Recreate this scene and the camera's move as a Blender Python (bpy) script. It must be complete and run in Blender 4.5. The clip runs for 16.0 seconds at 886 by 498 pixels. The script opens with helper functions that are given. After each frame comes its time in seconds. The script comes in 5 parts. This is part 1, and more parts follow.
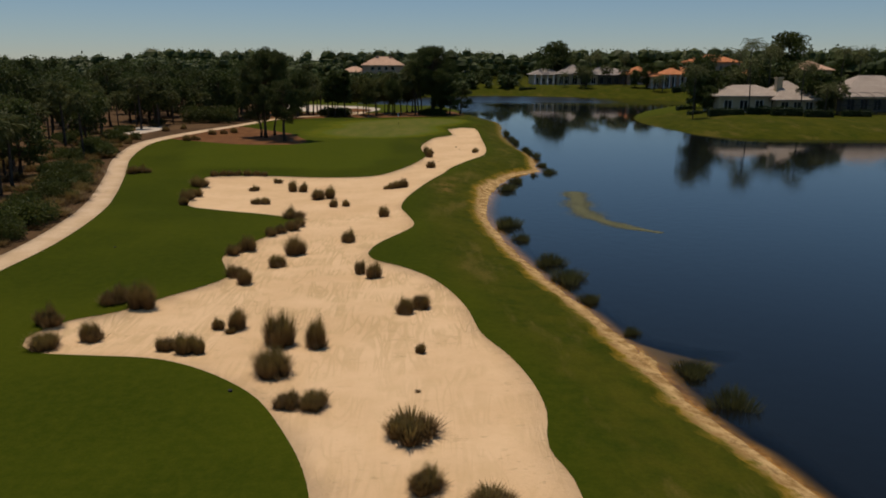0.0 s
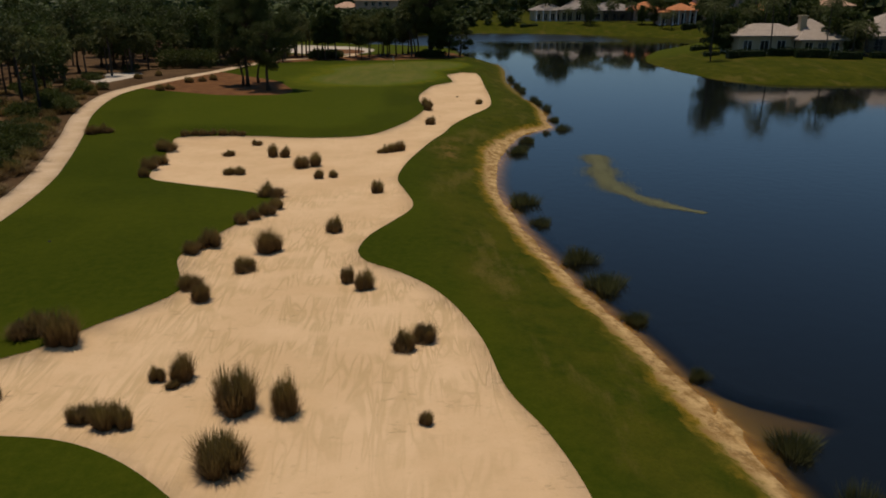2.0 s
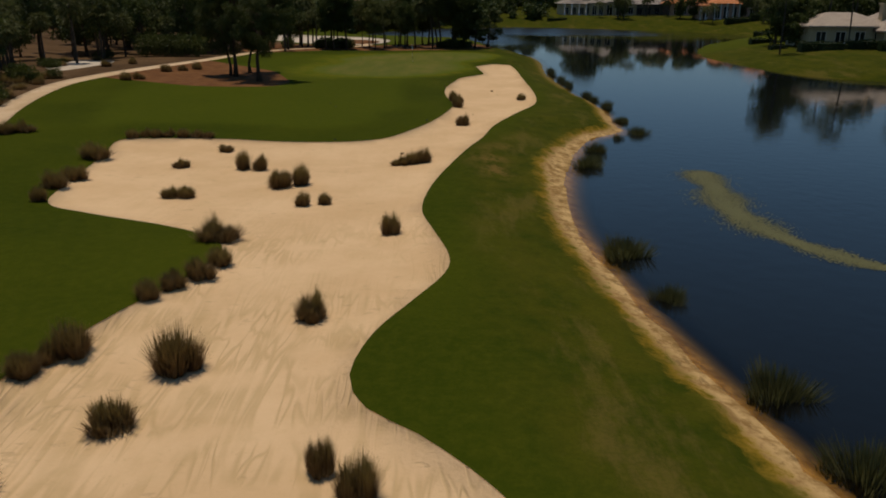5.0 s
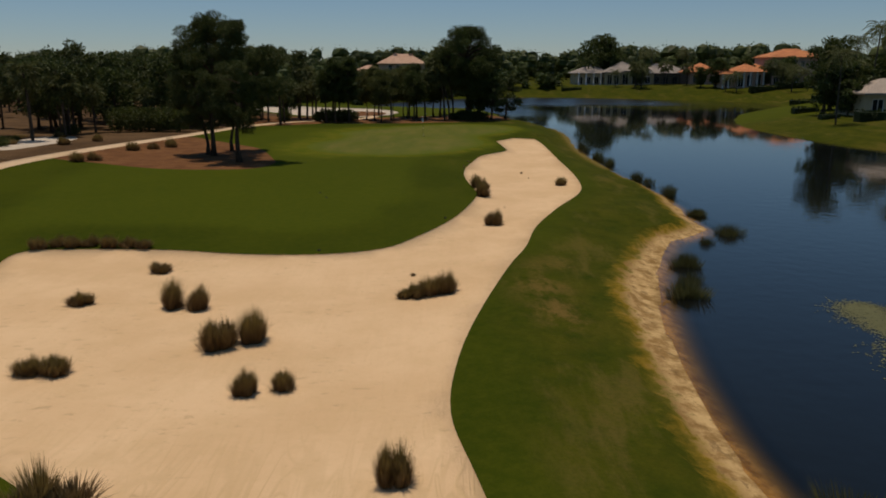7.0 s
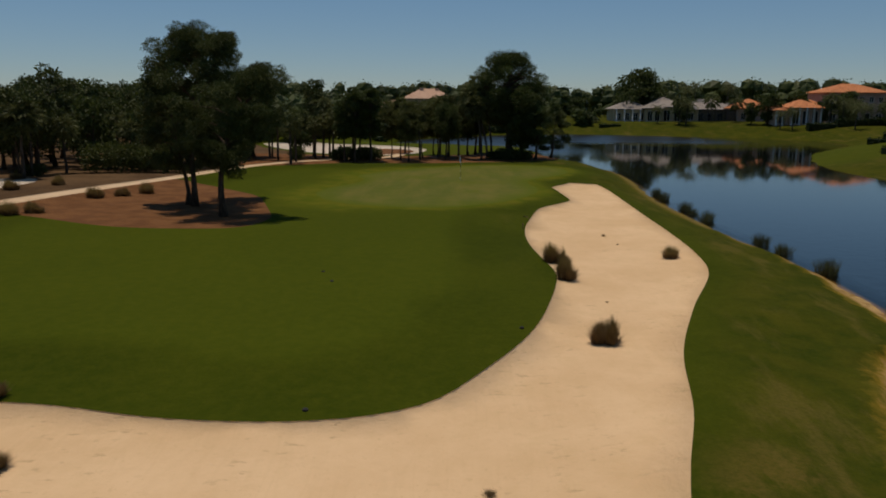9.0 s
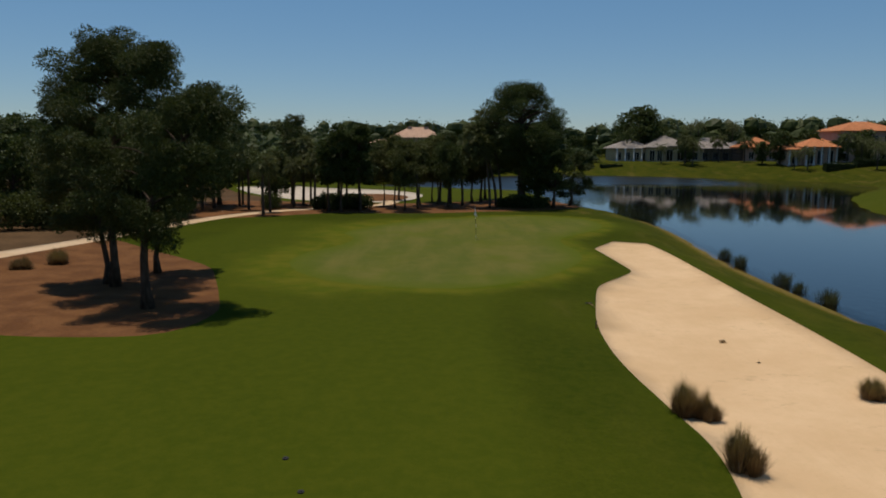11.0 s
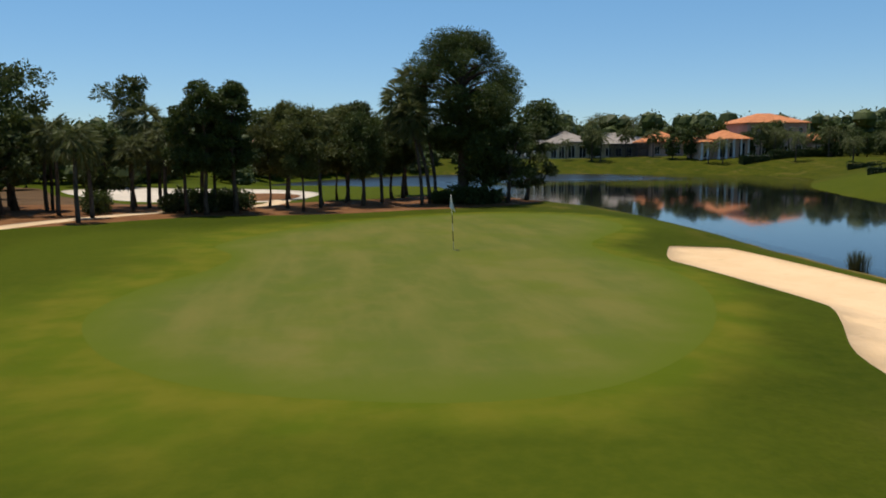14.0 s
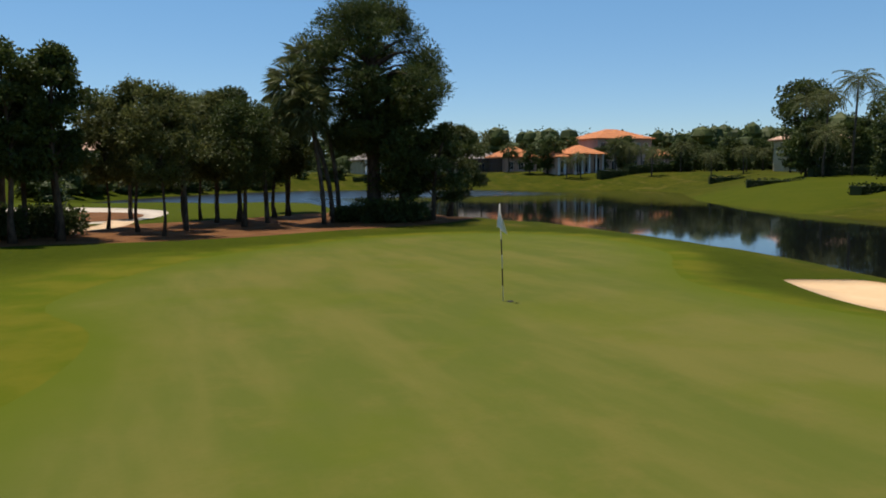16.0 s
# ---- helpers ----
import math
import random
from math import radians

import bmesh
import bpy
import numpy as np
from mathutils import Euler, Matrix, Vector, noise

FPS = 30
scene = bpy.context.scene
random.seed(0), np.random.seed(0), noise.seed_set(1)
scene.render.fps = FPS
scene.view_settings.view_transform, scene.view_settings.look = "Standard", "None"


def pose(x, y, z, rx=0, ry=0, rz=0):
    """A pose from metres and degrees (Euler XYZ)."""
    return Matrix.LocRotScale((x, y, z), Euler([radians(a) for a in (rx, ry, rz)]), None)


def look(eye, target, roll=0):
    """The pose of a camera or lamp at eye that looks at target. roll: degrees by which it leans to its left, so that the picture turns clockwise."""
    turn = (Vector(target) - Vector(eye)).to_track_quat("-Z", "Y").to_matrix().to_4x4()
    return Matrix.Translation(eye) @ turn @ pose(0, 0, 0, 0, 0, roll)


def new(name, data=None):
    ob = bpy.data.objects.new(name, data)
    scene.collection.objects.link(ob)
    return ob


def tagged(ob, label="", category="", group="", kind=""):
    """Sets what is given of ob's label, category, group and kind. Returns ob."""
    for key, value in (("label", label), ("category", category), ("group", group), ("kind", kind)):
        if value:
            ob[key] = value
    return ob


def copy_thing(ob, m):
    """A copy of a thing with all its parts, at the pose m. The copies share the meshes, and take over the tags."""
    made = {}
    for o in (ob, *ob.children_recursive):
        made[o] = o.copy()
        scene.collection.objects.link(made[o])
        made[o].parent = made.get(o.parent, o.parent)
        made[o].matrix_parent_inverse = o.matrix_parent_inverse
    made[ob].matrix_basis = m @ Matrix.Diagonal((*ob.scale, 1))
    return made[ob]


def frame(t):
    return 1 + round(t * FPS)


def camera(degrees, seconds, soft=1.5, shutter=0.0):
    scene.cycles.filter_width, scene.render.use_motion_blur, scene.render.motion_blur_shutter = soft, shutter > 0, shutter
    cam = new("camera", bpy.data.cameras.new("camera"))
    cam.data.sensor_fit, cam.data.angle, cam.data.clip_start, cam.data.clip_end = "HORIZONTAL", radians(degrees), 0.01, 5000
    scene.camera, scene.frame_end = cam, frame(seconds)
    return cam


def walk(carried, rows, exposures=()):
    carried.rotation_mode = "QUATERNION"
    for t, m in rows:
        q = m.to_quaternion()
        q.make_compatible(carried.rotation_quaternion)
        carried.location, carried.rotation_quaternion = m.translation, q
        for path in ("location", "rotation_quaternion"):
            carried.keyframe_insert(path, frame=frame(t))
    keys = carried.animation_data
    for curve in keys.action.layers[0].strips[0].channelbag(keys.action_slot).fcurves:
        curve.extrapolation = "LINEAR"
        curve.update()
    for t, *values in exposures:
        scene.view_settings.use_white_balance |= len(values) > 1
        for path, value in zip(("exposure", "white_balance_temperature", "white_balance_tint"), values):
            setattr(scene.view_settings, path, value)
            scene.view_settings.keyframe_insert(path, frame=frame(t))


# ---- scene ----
cam = camera(60.0, 16.0, soft=1.85)
PATH = [
    (0, (2.792, -122.886, 10.253), (2.86, -120.944, 9.779), 0.2),
    (0.5, (2.713, -120.901, 10.595), (2.783, -118.966, 10.097), 0.3),
    (1, (2.603, -118.799, 10.567), (2.678, -116.872, 10.039), 0.3),
    (1.5, (2.578, -116.856, 10.686), (2.655, -114.942, 10.112), 0.3),
    (2, (2.626, -114.602, 10.913), (2.702, -112.705, 10.284), 0.1),
    (2.5, (2.66, -112.237, 10.891), (2.737, -110.354, 10.219), 0.1),
    (3, (2.689, -109.74, 10.407), (2.764, -107.867, 9.71), 0.2),
    (3.5, (2.624, -107.147, 9.577), (2.695, -105.276, 8.873), 0.5),
    (4, (2.48, -104.078, 8.742), (2.542, -102.203, 8.048), 0.6),
    (4.5, (2.218, -101.032, 8.403), (2.272, -99.152, 7.724), 0.7),
    (5, (1.884, -97.474, 8.223), (1.924, -95.576, 7.594), 0.5),
    (5.2, (1.718, -96.155, 8.136), (1.752, -94.248, 7.536), 0.3),
    (7.3, (1.102, -81.048, 7.421), (1.121, -79.101, 6.966), 0.1),
    (7.5, (0.902, -79.492, 7.322), (0.921, -77.544, 6.87), 0.1),
    (8, (0.539, -75.409, 7.153), (0.531, -73.456, 6.719), 0.1),
    (8.5, (0.193, -71.592, 7.007), (0.158, -69.635, 6.596), 0.3),
    (9, (-0.234, -67.644, 6.854), (-0.272, -65.679, 6.484), 0.3),
    (11.3, (-2.716, -50.887, 6.851), (-2.697, -48.906, 6.581), 0.1),
    (11.5, (-2.965, -49.549, 6.646), (-2.93, -47.569, 6.366), -0.1),
    (12, (-3.62, -46.034, 5.938), (-3.533, -44.06, 5.629), -0.5),
    (12.5, (-3.993, -42.368, 5.222), (-3.85, -40.4, 4.896), -0.8),
    (13, (-4.423, -37.757, 4.624), (-4.211, -35.794, 4.308), -0.9),
    (13.5, (-4.891, -33.818, 4.333), (-4.619, -31.857, 4.046), -0.7),
    (14, (-5.427, -29.655, 4.135), (-5.097, -27.698, 3.885), -0.5),
    (14.5, (-6.012, -26.0, 4.001), (-5.621, -24.053, 3.766), -0.3),
    (15, (-6.584, -22.211, 3.938), (-6.104, -20.285, 3.698), -0.1),
    (15.5, (-7.154, -18.795, 3.695), (-6.563, -16.899, 3.458), -0.1),
    (16, (-7.817, -15.275, 3.251), (-7.053, -13.438, 3.046), -0.4),
]
EXPOSURES = [(0, -0.45, 7100, 16), (3, -0.68, 7200, 14), (5.2, -0.69, 7200, 13), (7.3, -0.56, 7100, 15), (9.2, -0.60, 7000, 14), (11.3, -0.25, 6600, 11), (13, 0.26, 6500, 9), (14.5, 0.33, 6550, 10), (16, 0.38, 6650, 12)]
walk(cam, [(t, look(eye, target, roll)) for t, eye, target, roll in PATH], EXPOSURES)

# ---- world and sun ----
SUN_ELEVATION, SUN_AZIMUTH = radians(77), radians(-26)  # azimuth from +y towards +x
world = bpy.data.worlds.new("sky")
scene.world = world
world.use_nodes = True
wn = world.node_tree.nodes
sky = wn.new("ShaderNodeTexSky")
sky.sky_type = "NISHITA"
sky.sun_disc = False
sky.sun_elevation = SUN_ELEVATION
sky.sun_rotation = SUN_AZIMUTH
sky.air_density, sky.dust_density, sky.ozone_density = 0.8, 0.0, 1.2
wn["Background"].inputs["Strength"].default_value = 0.078
tint = wn.new("ShaderNodeMix")
tint.data_type, tint.blend_type = "RGBA", "MULTIPLY"
tint.inputs[0].default_value = 1.0
rise = wn.new("ShaderNodeSeparateXYZ")
world.node_tree.links.new(wn.new("ShaderNodeTexCoord").outputs["Generated"], rise.inputs[0])
height01 = wn.new("ShaderNodeMapRange")
height01.inputs["From Min"].default_value, height01.inputs["From Max"].default_value = 0.0, 0.2
world.node_tree.links.new(rise.outputs["Z"], height01.inputs["Value"])
haze = wn.new("ShaderNodeMix")
haze.data_type = "RGBA"
haze.inputs[6].default_value = (0.70, 0.82, 0.98, 1)
haze.inputs[7].default_value = (0.80, 1.11, 1.22, 1)
world.node_tree.links.new(height01.outputs[0], haze.inputs[0])
world.node_tree.links.new(haze.outputs[2], tint.inputs[7])
world.node_tree.links.new(sky.outputs[0], tint.inputs[6])
world.node_tree.links.new(tint.outputs[2], wn["Background"].inputs["Color"])
sun = new("sun", bpy.data.lights.new("sun", "SUN"))
sun.data.energy, sun.data.angle, sun.data.color = 3.8, radians(0.55), (1.0, 0.925, 0.82)
sun_way = Vector((math.sin(SUN_AZIMUTH) * math.cos(SUN_ELEVATION), math.cos(SUN_AZIMUTH) * math.cos(SUN_ELEVATION), math.sin(SUN_ELEVATION)))
sun.matrix_world = look(sun_way * 100, (0, 0, 0))


# ---- materials ----
class Nodes:
    """A short way to write node trees."""

    def __init__(self, name):
        self.mat = bpy.data.materials.new(name)
        self.mat.use_nodes = True
        self.tree = self.mat.node_tree
        self.bsdf = self.tree.nodes["Principled BSDF"]

    def add(self, kind, **inputs):
        n = self.tree.nodes.new(kind)
        for key, value in inputs.items():
            self.set(n.inputs[key.replace("_", " ")], value)
        return n

    def set(self, socket, value):
        if isinstance(value, bpy.types.NodeSocket):
            self.tree.links.new(value, socket)
        elif isinstance(value, tuple) and len(value) == 3 and socket.type == "RGBA":
            socket.default_value = (*value, 1)
        else:
            socket.default_value = value

    def place(self):
        return self.add("ShaderNodeNewGeometry").outputs["Position"]

    def noise(self, scale, detail=3.0, rough=0.55, stretch=None):
        where = self.place()
        if stretch:
            where = self.add("ShaderNodeMapping", Vector=where, Scale=stretch).outputs[0]
        return self.add("ShaderNodeTexNoise", Vector=where, Scale=scale, Detail=detail, Roughness=rough).outputs["Fac"]

    def ramp(self, fac, lo, hi):
        n = self.add("ShaderNodeMapRange", Value=fac)
        n.inputs["From Min"].default_value, n.inputs["From Max"].default_value = lo, hi
        n.interpolation_type = "SMOOTHSTEP"
        return n.outputs[0]

    def mix(self, fac, a, b):
        n = self.tree.nodes.new("ShaderNodeMix")
        n.data_type = "RGBA"
        for i, v in ((0, fac), (6, a), (7, b)):
            self.set(n.inputs[i], v)
        return n.outputs[2]

    def math(self, op, a, b=0.0):
        n = self.tree.nodes.new("ShaderNodeMath")
        n.operation = op
        self.set(n.inputs[0], a), self.set(n.inputs[1], b)
        return n.outputs[0]

    def attr(self, name):
        n = self.tree.nodes.new("ShaderNodeAttribute")
        n.attribute_name = name
        return n.outputs["Fac"]

    def rand(self):
        return self.add("ShaderNodeObjectInfo").outputs["Random"]

    def island(self):
        return self.add("ShaderNodeNewGeometry").outputs["Random Per Island"]

    def bump(self, height, strength, distance=0.05):
        n = self.add("ShaderNodeBump", Height=height, Strength=strength, Distance=distance)
        self.tree.links.new(n.outputs[0], self.bsdf.inputs["Normal"])

    def done(self, color, rough=0.8, **extra):
        self.set(self.bsdf.inputs["Base Color"], color)
        self.set(self.bsdf.inputs["Roughness"], rough)
        for key, value in extra.items():
            self.set(self.bsdf.inputs[key.replace("_", " ")], value)
        return self.mat


def grass_material():
    n = Nodes("mown_grass")
    broad, mid, fine = n.noise(0.09), n.noise(0.7, 4), n.noise(9.0, 4, 0.7)
    rough = n.attr("rough")
    fairway = n.mix(n.ramp(broad, 0.35, 0.65), (0.031, 0.046, 0.003), (0.048, 0.062, 0.004))
    long_grass = n.mix(n.ramp(mid, 0.35, 0.7), (0.029, 0.042, 0.004), (0.056, 0.057, 0.006))
    long_grass = n.mix(n.math("MULTIPLY", n.ramp(n.noise(0.33, 5, 0.65, (1, 0.5, 1)), 0.44, 0.62), 0.5), long_grass, (0.078, 0.072, 0.008))
    worn = n.ramp(n.noise(0.42, 6, 0.7, (1, 0.3, 1)), 0.52, 0.66)
    long_grass = n.mix(n.math("MULTIPLY", worn, 0.5), long_grass, (0.15, 0.105, 0.030))
    color = n.mix(rough, fairway, long_grass)
    speck = n.ramp(n.noise(2.6, 5, 0.7), 0.3, 0.75)
    color = n.mix(n.math("MULTIPLY", speck, 0.42), color, (0.076, 0.080, 0.007))
    color = n.mix(n.math("MULTIPLY", n.ramp(fine, 0.35, 0.75), 0.38), color, (0.024, 0.038, 0.003))
    color = n.mix(n.math("MULTIPLY", n.attr("mown"), 0.7), color, n.mix(speck, (0.053, 0.071, 0.005), (0.069, 0.082, 0.006)))
    fringe = n.math("MULTIPLY", n.ramp(n.math("ADD", n.attr("collar"), n.math("MULTIPLY", n.math("SUBTRACT", n.noise(0.5, 5, 0.6), 0.5), 0.9)), 0.05, 0.95), 0.9)
    color = n.mix(fringe, color, n.mix(n.ramp(mid, 0.3, 0.7), (0.074, 0.098, 0.006), (0.120, 0.116, 0.011)))
    straw = n.math("MULTIPLY", n.attr("straw"), n.ramp(n.noise(0.9, 6, 0.72, (1, 0.55, 1)), 0.40, 0.58))
    color = n.mix(n.math("MULTIPLY", straw, 0.75), color, n.mix(n.ramp(fine, 0.3, 0.7), (0.20, 0.118, 0.036), (0.125, 0.088, 0.022)))
    # dry yellow fringe and bare dirt along the water
    edge = n.math("ADD", n.attr("verge"), n.math("MULTIPLY", n.math("SUBTRACT", n.noise(1.7, 6, 0.7), 0.5), 1.9))
    dry = n.math("SUBTRACT", 1.0, n.ramp(edge, 1.0, 1.8))
    color = n.mix(n.math("MULTIPLY", dry, n.attr("bank")), color, n.mix(n.ramp(mid, 0.35, 0.65), (0.24, 0.150, 0.018), (0.12, 0.100, 0.014)))
    dirt = n.mix(n.ramp(n.noise(1.7, 6, 0.7), 0.35, 0.65), (0.26, 0.152, 0.054), (0.57, 0.385, 0.172))
    cracks = n.ramp(n.noise(3.1, 5, 0.7, (1, 0.6, 1)), 0.54, 0.64)
    dirt = n.mix(n.math("MULTIPLY", cracks, 0.6), dirt, (0.17, 0.105, 0.045))
    bare = n.math("SUBTRACT", 1.0, n.ramp(edge, 0.75, 1.25))
    color = n.mix(n.math("MULTIPLY", bare, n.attr("bank")), color, dirt)
    bed = n.math("SUBTRACT", 1.0, n.ramp(n.attr("shore"), -0.6, 0.3))
    color = n.mix(bed, color, (0.205, 0.158, 0.074))
    n.bump(n.math("ADD", fine, mid), 0.22, 0.05)
    return n.done(color, 0.95, Specular_IOR_Level=0.02)


def sand_material():
    n = Nodes("bunker_sand")

    def scratches(turn, scale, width):
        """Thin broken lines that wander along one way, as wheels and rakes leave them."""
        where = n.add("ShaderNodeMapping", Vector=n.place(), Rotation=(0, 0, turn), Scale=(1, 0.13, 1)).outputs[0]
        f = n.add("ShaderNodeTexNoise", Vector=where, Scale=scale, Detail=1.5, Roughness=0.4, Distortion=1.9).outputs["Fac"]
        line = n.math("SUBTRACT", 1.0, n.ramp(n.math("ABSOLUTE", n.math("SUBTRACT", f, 0.5)), 0.0, width))
        return n.math("MULTIPLY", line, n.ramp(n.noise(0.45, 2, 0.5), 0.36, 0.54))

    worked = n.ramp(n.noise(0.10, 3), 0.30, 0.50)
    tracks = n.math("MAXIMUM", n.math("MAXIMUM", scratches(0.12, 1.15, 0.075), scratches(-0.35, 0.85, 0.06)), n.math("MULTIPLY", scratches(1.2, 0.8, 0.05), 0.5))
    along = n.add("ShaderNodeSeparateXYZ", Vector=n.place()).outputs["Y"]
    south = n.math("MULTIPLY", n.ramp(along, -66.0, -74.0), n.math("ADD", 0.3, n.math("MULTIPLY", n.ramp(along, -101.0, -91.0), 0.7)))
    tracks = n.math("MULTIPLY", n.math("MULTIPLY", tracks, worked), n.math("ADD", 0.12, n.math("MULTIPLY", south, 0.88)))
    foot = n.math("MULTIPLY", n.ramp(n.noise(2.7, 3, 0.6, (0.7, 1.5, 1)), 0.595, 0.70), n.ramp(n.noise(0.28, 3), 0.44, 0.62))
    color = n.mix(n.ramp(n.noise(0.22, 6, 0.65), 0.3, 0.7), (0.665, 0.450, 0.245), (0.775, 0.545, 0.318))
    color = n.mix(n.math("MULTIPLY", n.ramp(n.noise(1.1, 6, 0.7), 0.45, 0.8), 0.35), color, (0.60, 0.42, 0.21))
    color = n.mix(n.math("MULTIPLY", n.noise(26, 4, 0.8), 0.35), color, (0.56, 0.37, 0.195))
    color = n.mix(n.math("MULTIPLY", n.ramp(n.noise(5.5, 4, 0.7), 0.58, 0.74), 0.4), color, (0.52, 0.36, 0.18))
    color = n.mix(n.math("MULTIPLY", foot, 0.62), color, (0.50, 0.35, 0.19))
    color = n.mix(n.math("MULTIPLY", tracks, 0.52), color, (0.46, 0.32, 0.15))
    height = n.math("ADD", n.math("MULTIPLY", n.noise(2.3, 6, 0.65), 0.9), n.math("MULTIPLY", n.math("ADD", tracks, foot), -0.35))
    n.bump(height, 0.5, 0.10)
    return n.done(color, 0.95, Specular_IOR_Level=0.1)


def green_material():
    n = Nodes("putting_green_turf")
    where = n.add("ShaderNodeMapping", Vector=n.place(), Rotation=(0, 0, 0.25), Scale=(1, 0.22, 1)).outputs[0]
    streak = n.add("ShaderNodeTexNoise", Vector=where, Scale=0.55, Detail=4.0, Roughness=0.6).outputs["Fac"]
    color = n.mix(n.ramp(streak, 0.35, 0.68), (0.092, 0.108, 0.019), (0.142, 0.131, 0.031))
    color = n.mix(n.math("MULTIPLY", n.ramp(n.noise(0.8, 5, 0.65), 0.45, 0.75), 0.5), color, (0.160, 0.132, 0.034))
    color = n.mix(n.math("MULTIPLY", n.noise(14, 4, 0.7), 0.35), color, (0.070, 0.085, 0.009))
    lush = n.ramp(n.noise(0.22, 5, 0.65), 0.45, 0.65)
    color = n.mix(n.math("MULTIPLY", lush, 0.55), color, (0.085, 0.108, 0.009))
    # the mown edge runs into the fringe
    inward = n.math("ADD", n.attr("inward"), n.math("MULTIPLY", n.math("SUBTRACT", n.noise(0.9, 4), 0.5), 1.6))
    color = n.mix(n.math("SUBTRACT", 1.0, n.ramp(inward, -0.3, 2.2)), color, (0.080, 0.102, 0.008))
    n.bump(n.noise(18, 3), 0.15, 0.02)
    return n.done(color, 0.9, Specular_IOR_Level=0.04)


def earth_material(name, a, b, c, scale=1.0):
    n = Nodes(name)
    color = n.mix(n.ramp(n.noise(0.5 * scale, 5, 0.6), 0.35, 0.65), a, b)
    color = n.mix(n.math("MULTIPLY", n.ramp(n.noise(7 * scale, 5, 0.75), 0.35, 0.75), 0.6), color, c)
    n.bump(n.noise(6 * scale, 6, 0.7), 0.6, 0.1)
    return n.done(color, 0.95, Specular_IOR_Level=0.1)


def leaf_material(name, a, b, c, through_light=0.38, dead=None):
    n = Nodes(name)
    color = n.mix(n.island(), a, b)
    color = n.mix(n.math("MULTIPLY", n.ramp(n.noise(0.35, 3), 0.35, 0.7), 0.6), color, c)
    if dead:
        # blade colour turns darker and browner towards the foot
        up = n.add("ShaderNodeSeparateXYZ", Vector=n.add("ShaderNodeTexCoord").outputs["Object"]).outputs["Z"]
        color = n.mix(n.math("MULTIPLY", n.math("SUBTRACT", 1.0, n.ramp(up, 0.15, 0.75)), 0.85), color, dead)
    n.done(color, 0.6, Specular_IOR_Level=0.25)
    out = n.tree.nodes["Material Output"]
    glow = n.add("ShaderNodeBsdfTranslucent", Color=color)
    both = n.add("ShaderNodeMixShader", Fac=through_light)
    n.tree.links.new(n.bsdf.outputs[0], both.inputs[1])
    n.tree.links.new(glow.outputs[0], both.inputs[2])
    n.tree.links.new(both.outputs[0], out.inputs["Surface"])
    return n.mat


def bark_material(name, a, b):
    n = Nodes(name)
    grain = n.noise(7, 5, 0.7, (1, 1, 0.25))
    n.bump(grain, 0.8, 0.05)
    return n.done(n.mix(n.ramp(grain, 0.35, 0.65), a, b), 0.9, Specular_IOR_Level=0.1)


def wall_material(name, a, b):
    n = Nodes(name)
    stain = n.noise(0.6, 5, 0.6, (1, 1, 0.4))
    n.bump(n.noise(30, 3), 0.2, 0.01)
    return n.done(n.mix(n.ramp(stain, 0.4, 0.7), a, b), 0.85, Specular_IOR_Level=0.2)


def roof_material(name, a, b, c):
    n = Nodes(name)
    tile = n.add("ShaderNodeTexBrick", Vector=n.add("ShaderNodeTexCoord").outputs["UV"], Scale=1.0, Mortar_Size=0.02, Brick_Width=0.3, Row_Height=0.35)
    n.set(tile.inputs["Color1"], a), n.set(tile.inputs["Color2"], b), n.set(tile.inputs["Mortar"], c)
    color = n.mix(n.math("MULTIPLY", n.ramp(n.noise(0.5, 5, 0.65), 0.4, 0.75), 0.5), tile.outputs["Color"], c)
    n.bump(tile.outputs["Fac"], 0.6, 0.05)
    return n.done(color, 0.8, Specular_IOR_Level=0.2)


def plain_material(name, color, rough=0.6, metal=0.0):
    n = Nodes(name)
    shade = n.mix(n.math("MULTIPLY", n.noise(5, 4), 0.3), color, tuple(0.7 * v for v in color))
    return n.done(shade, rough, Metallic=metal)


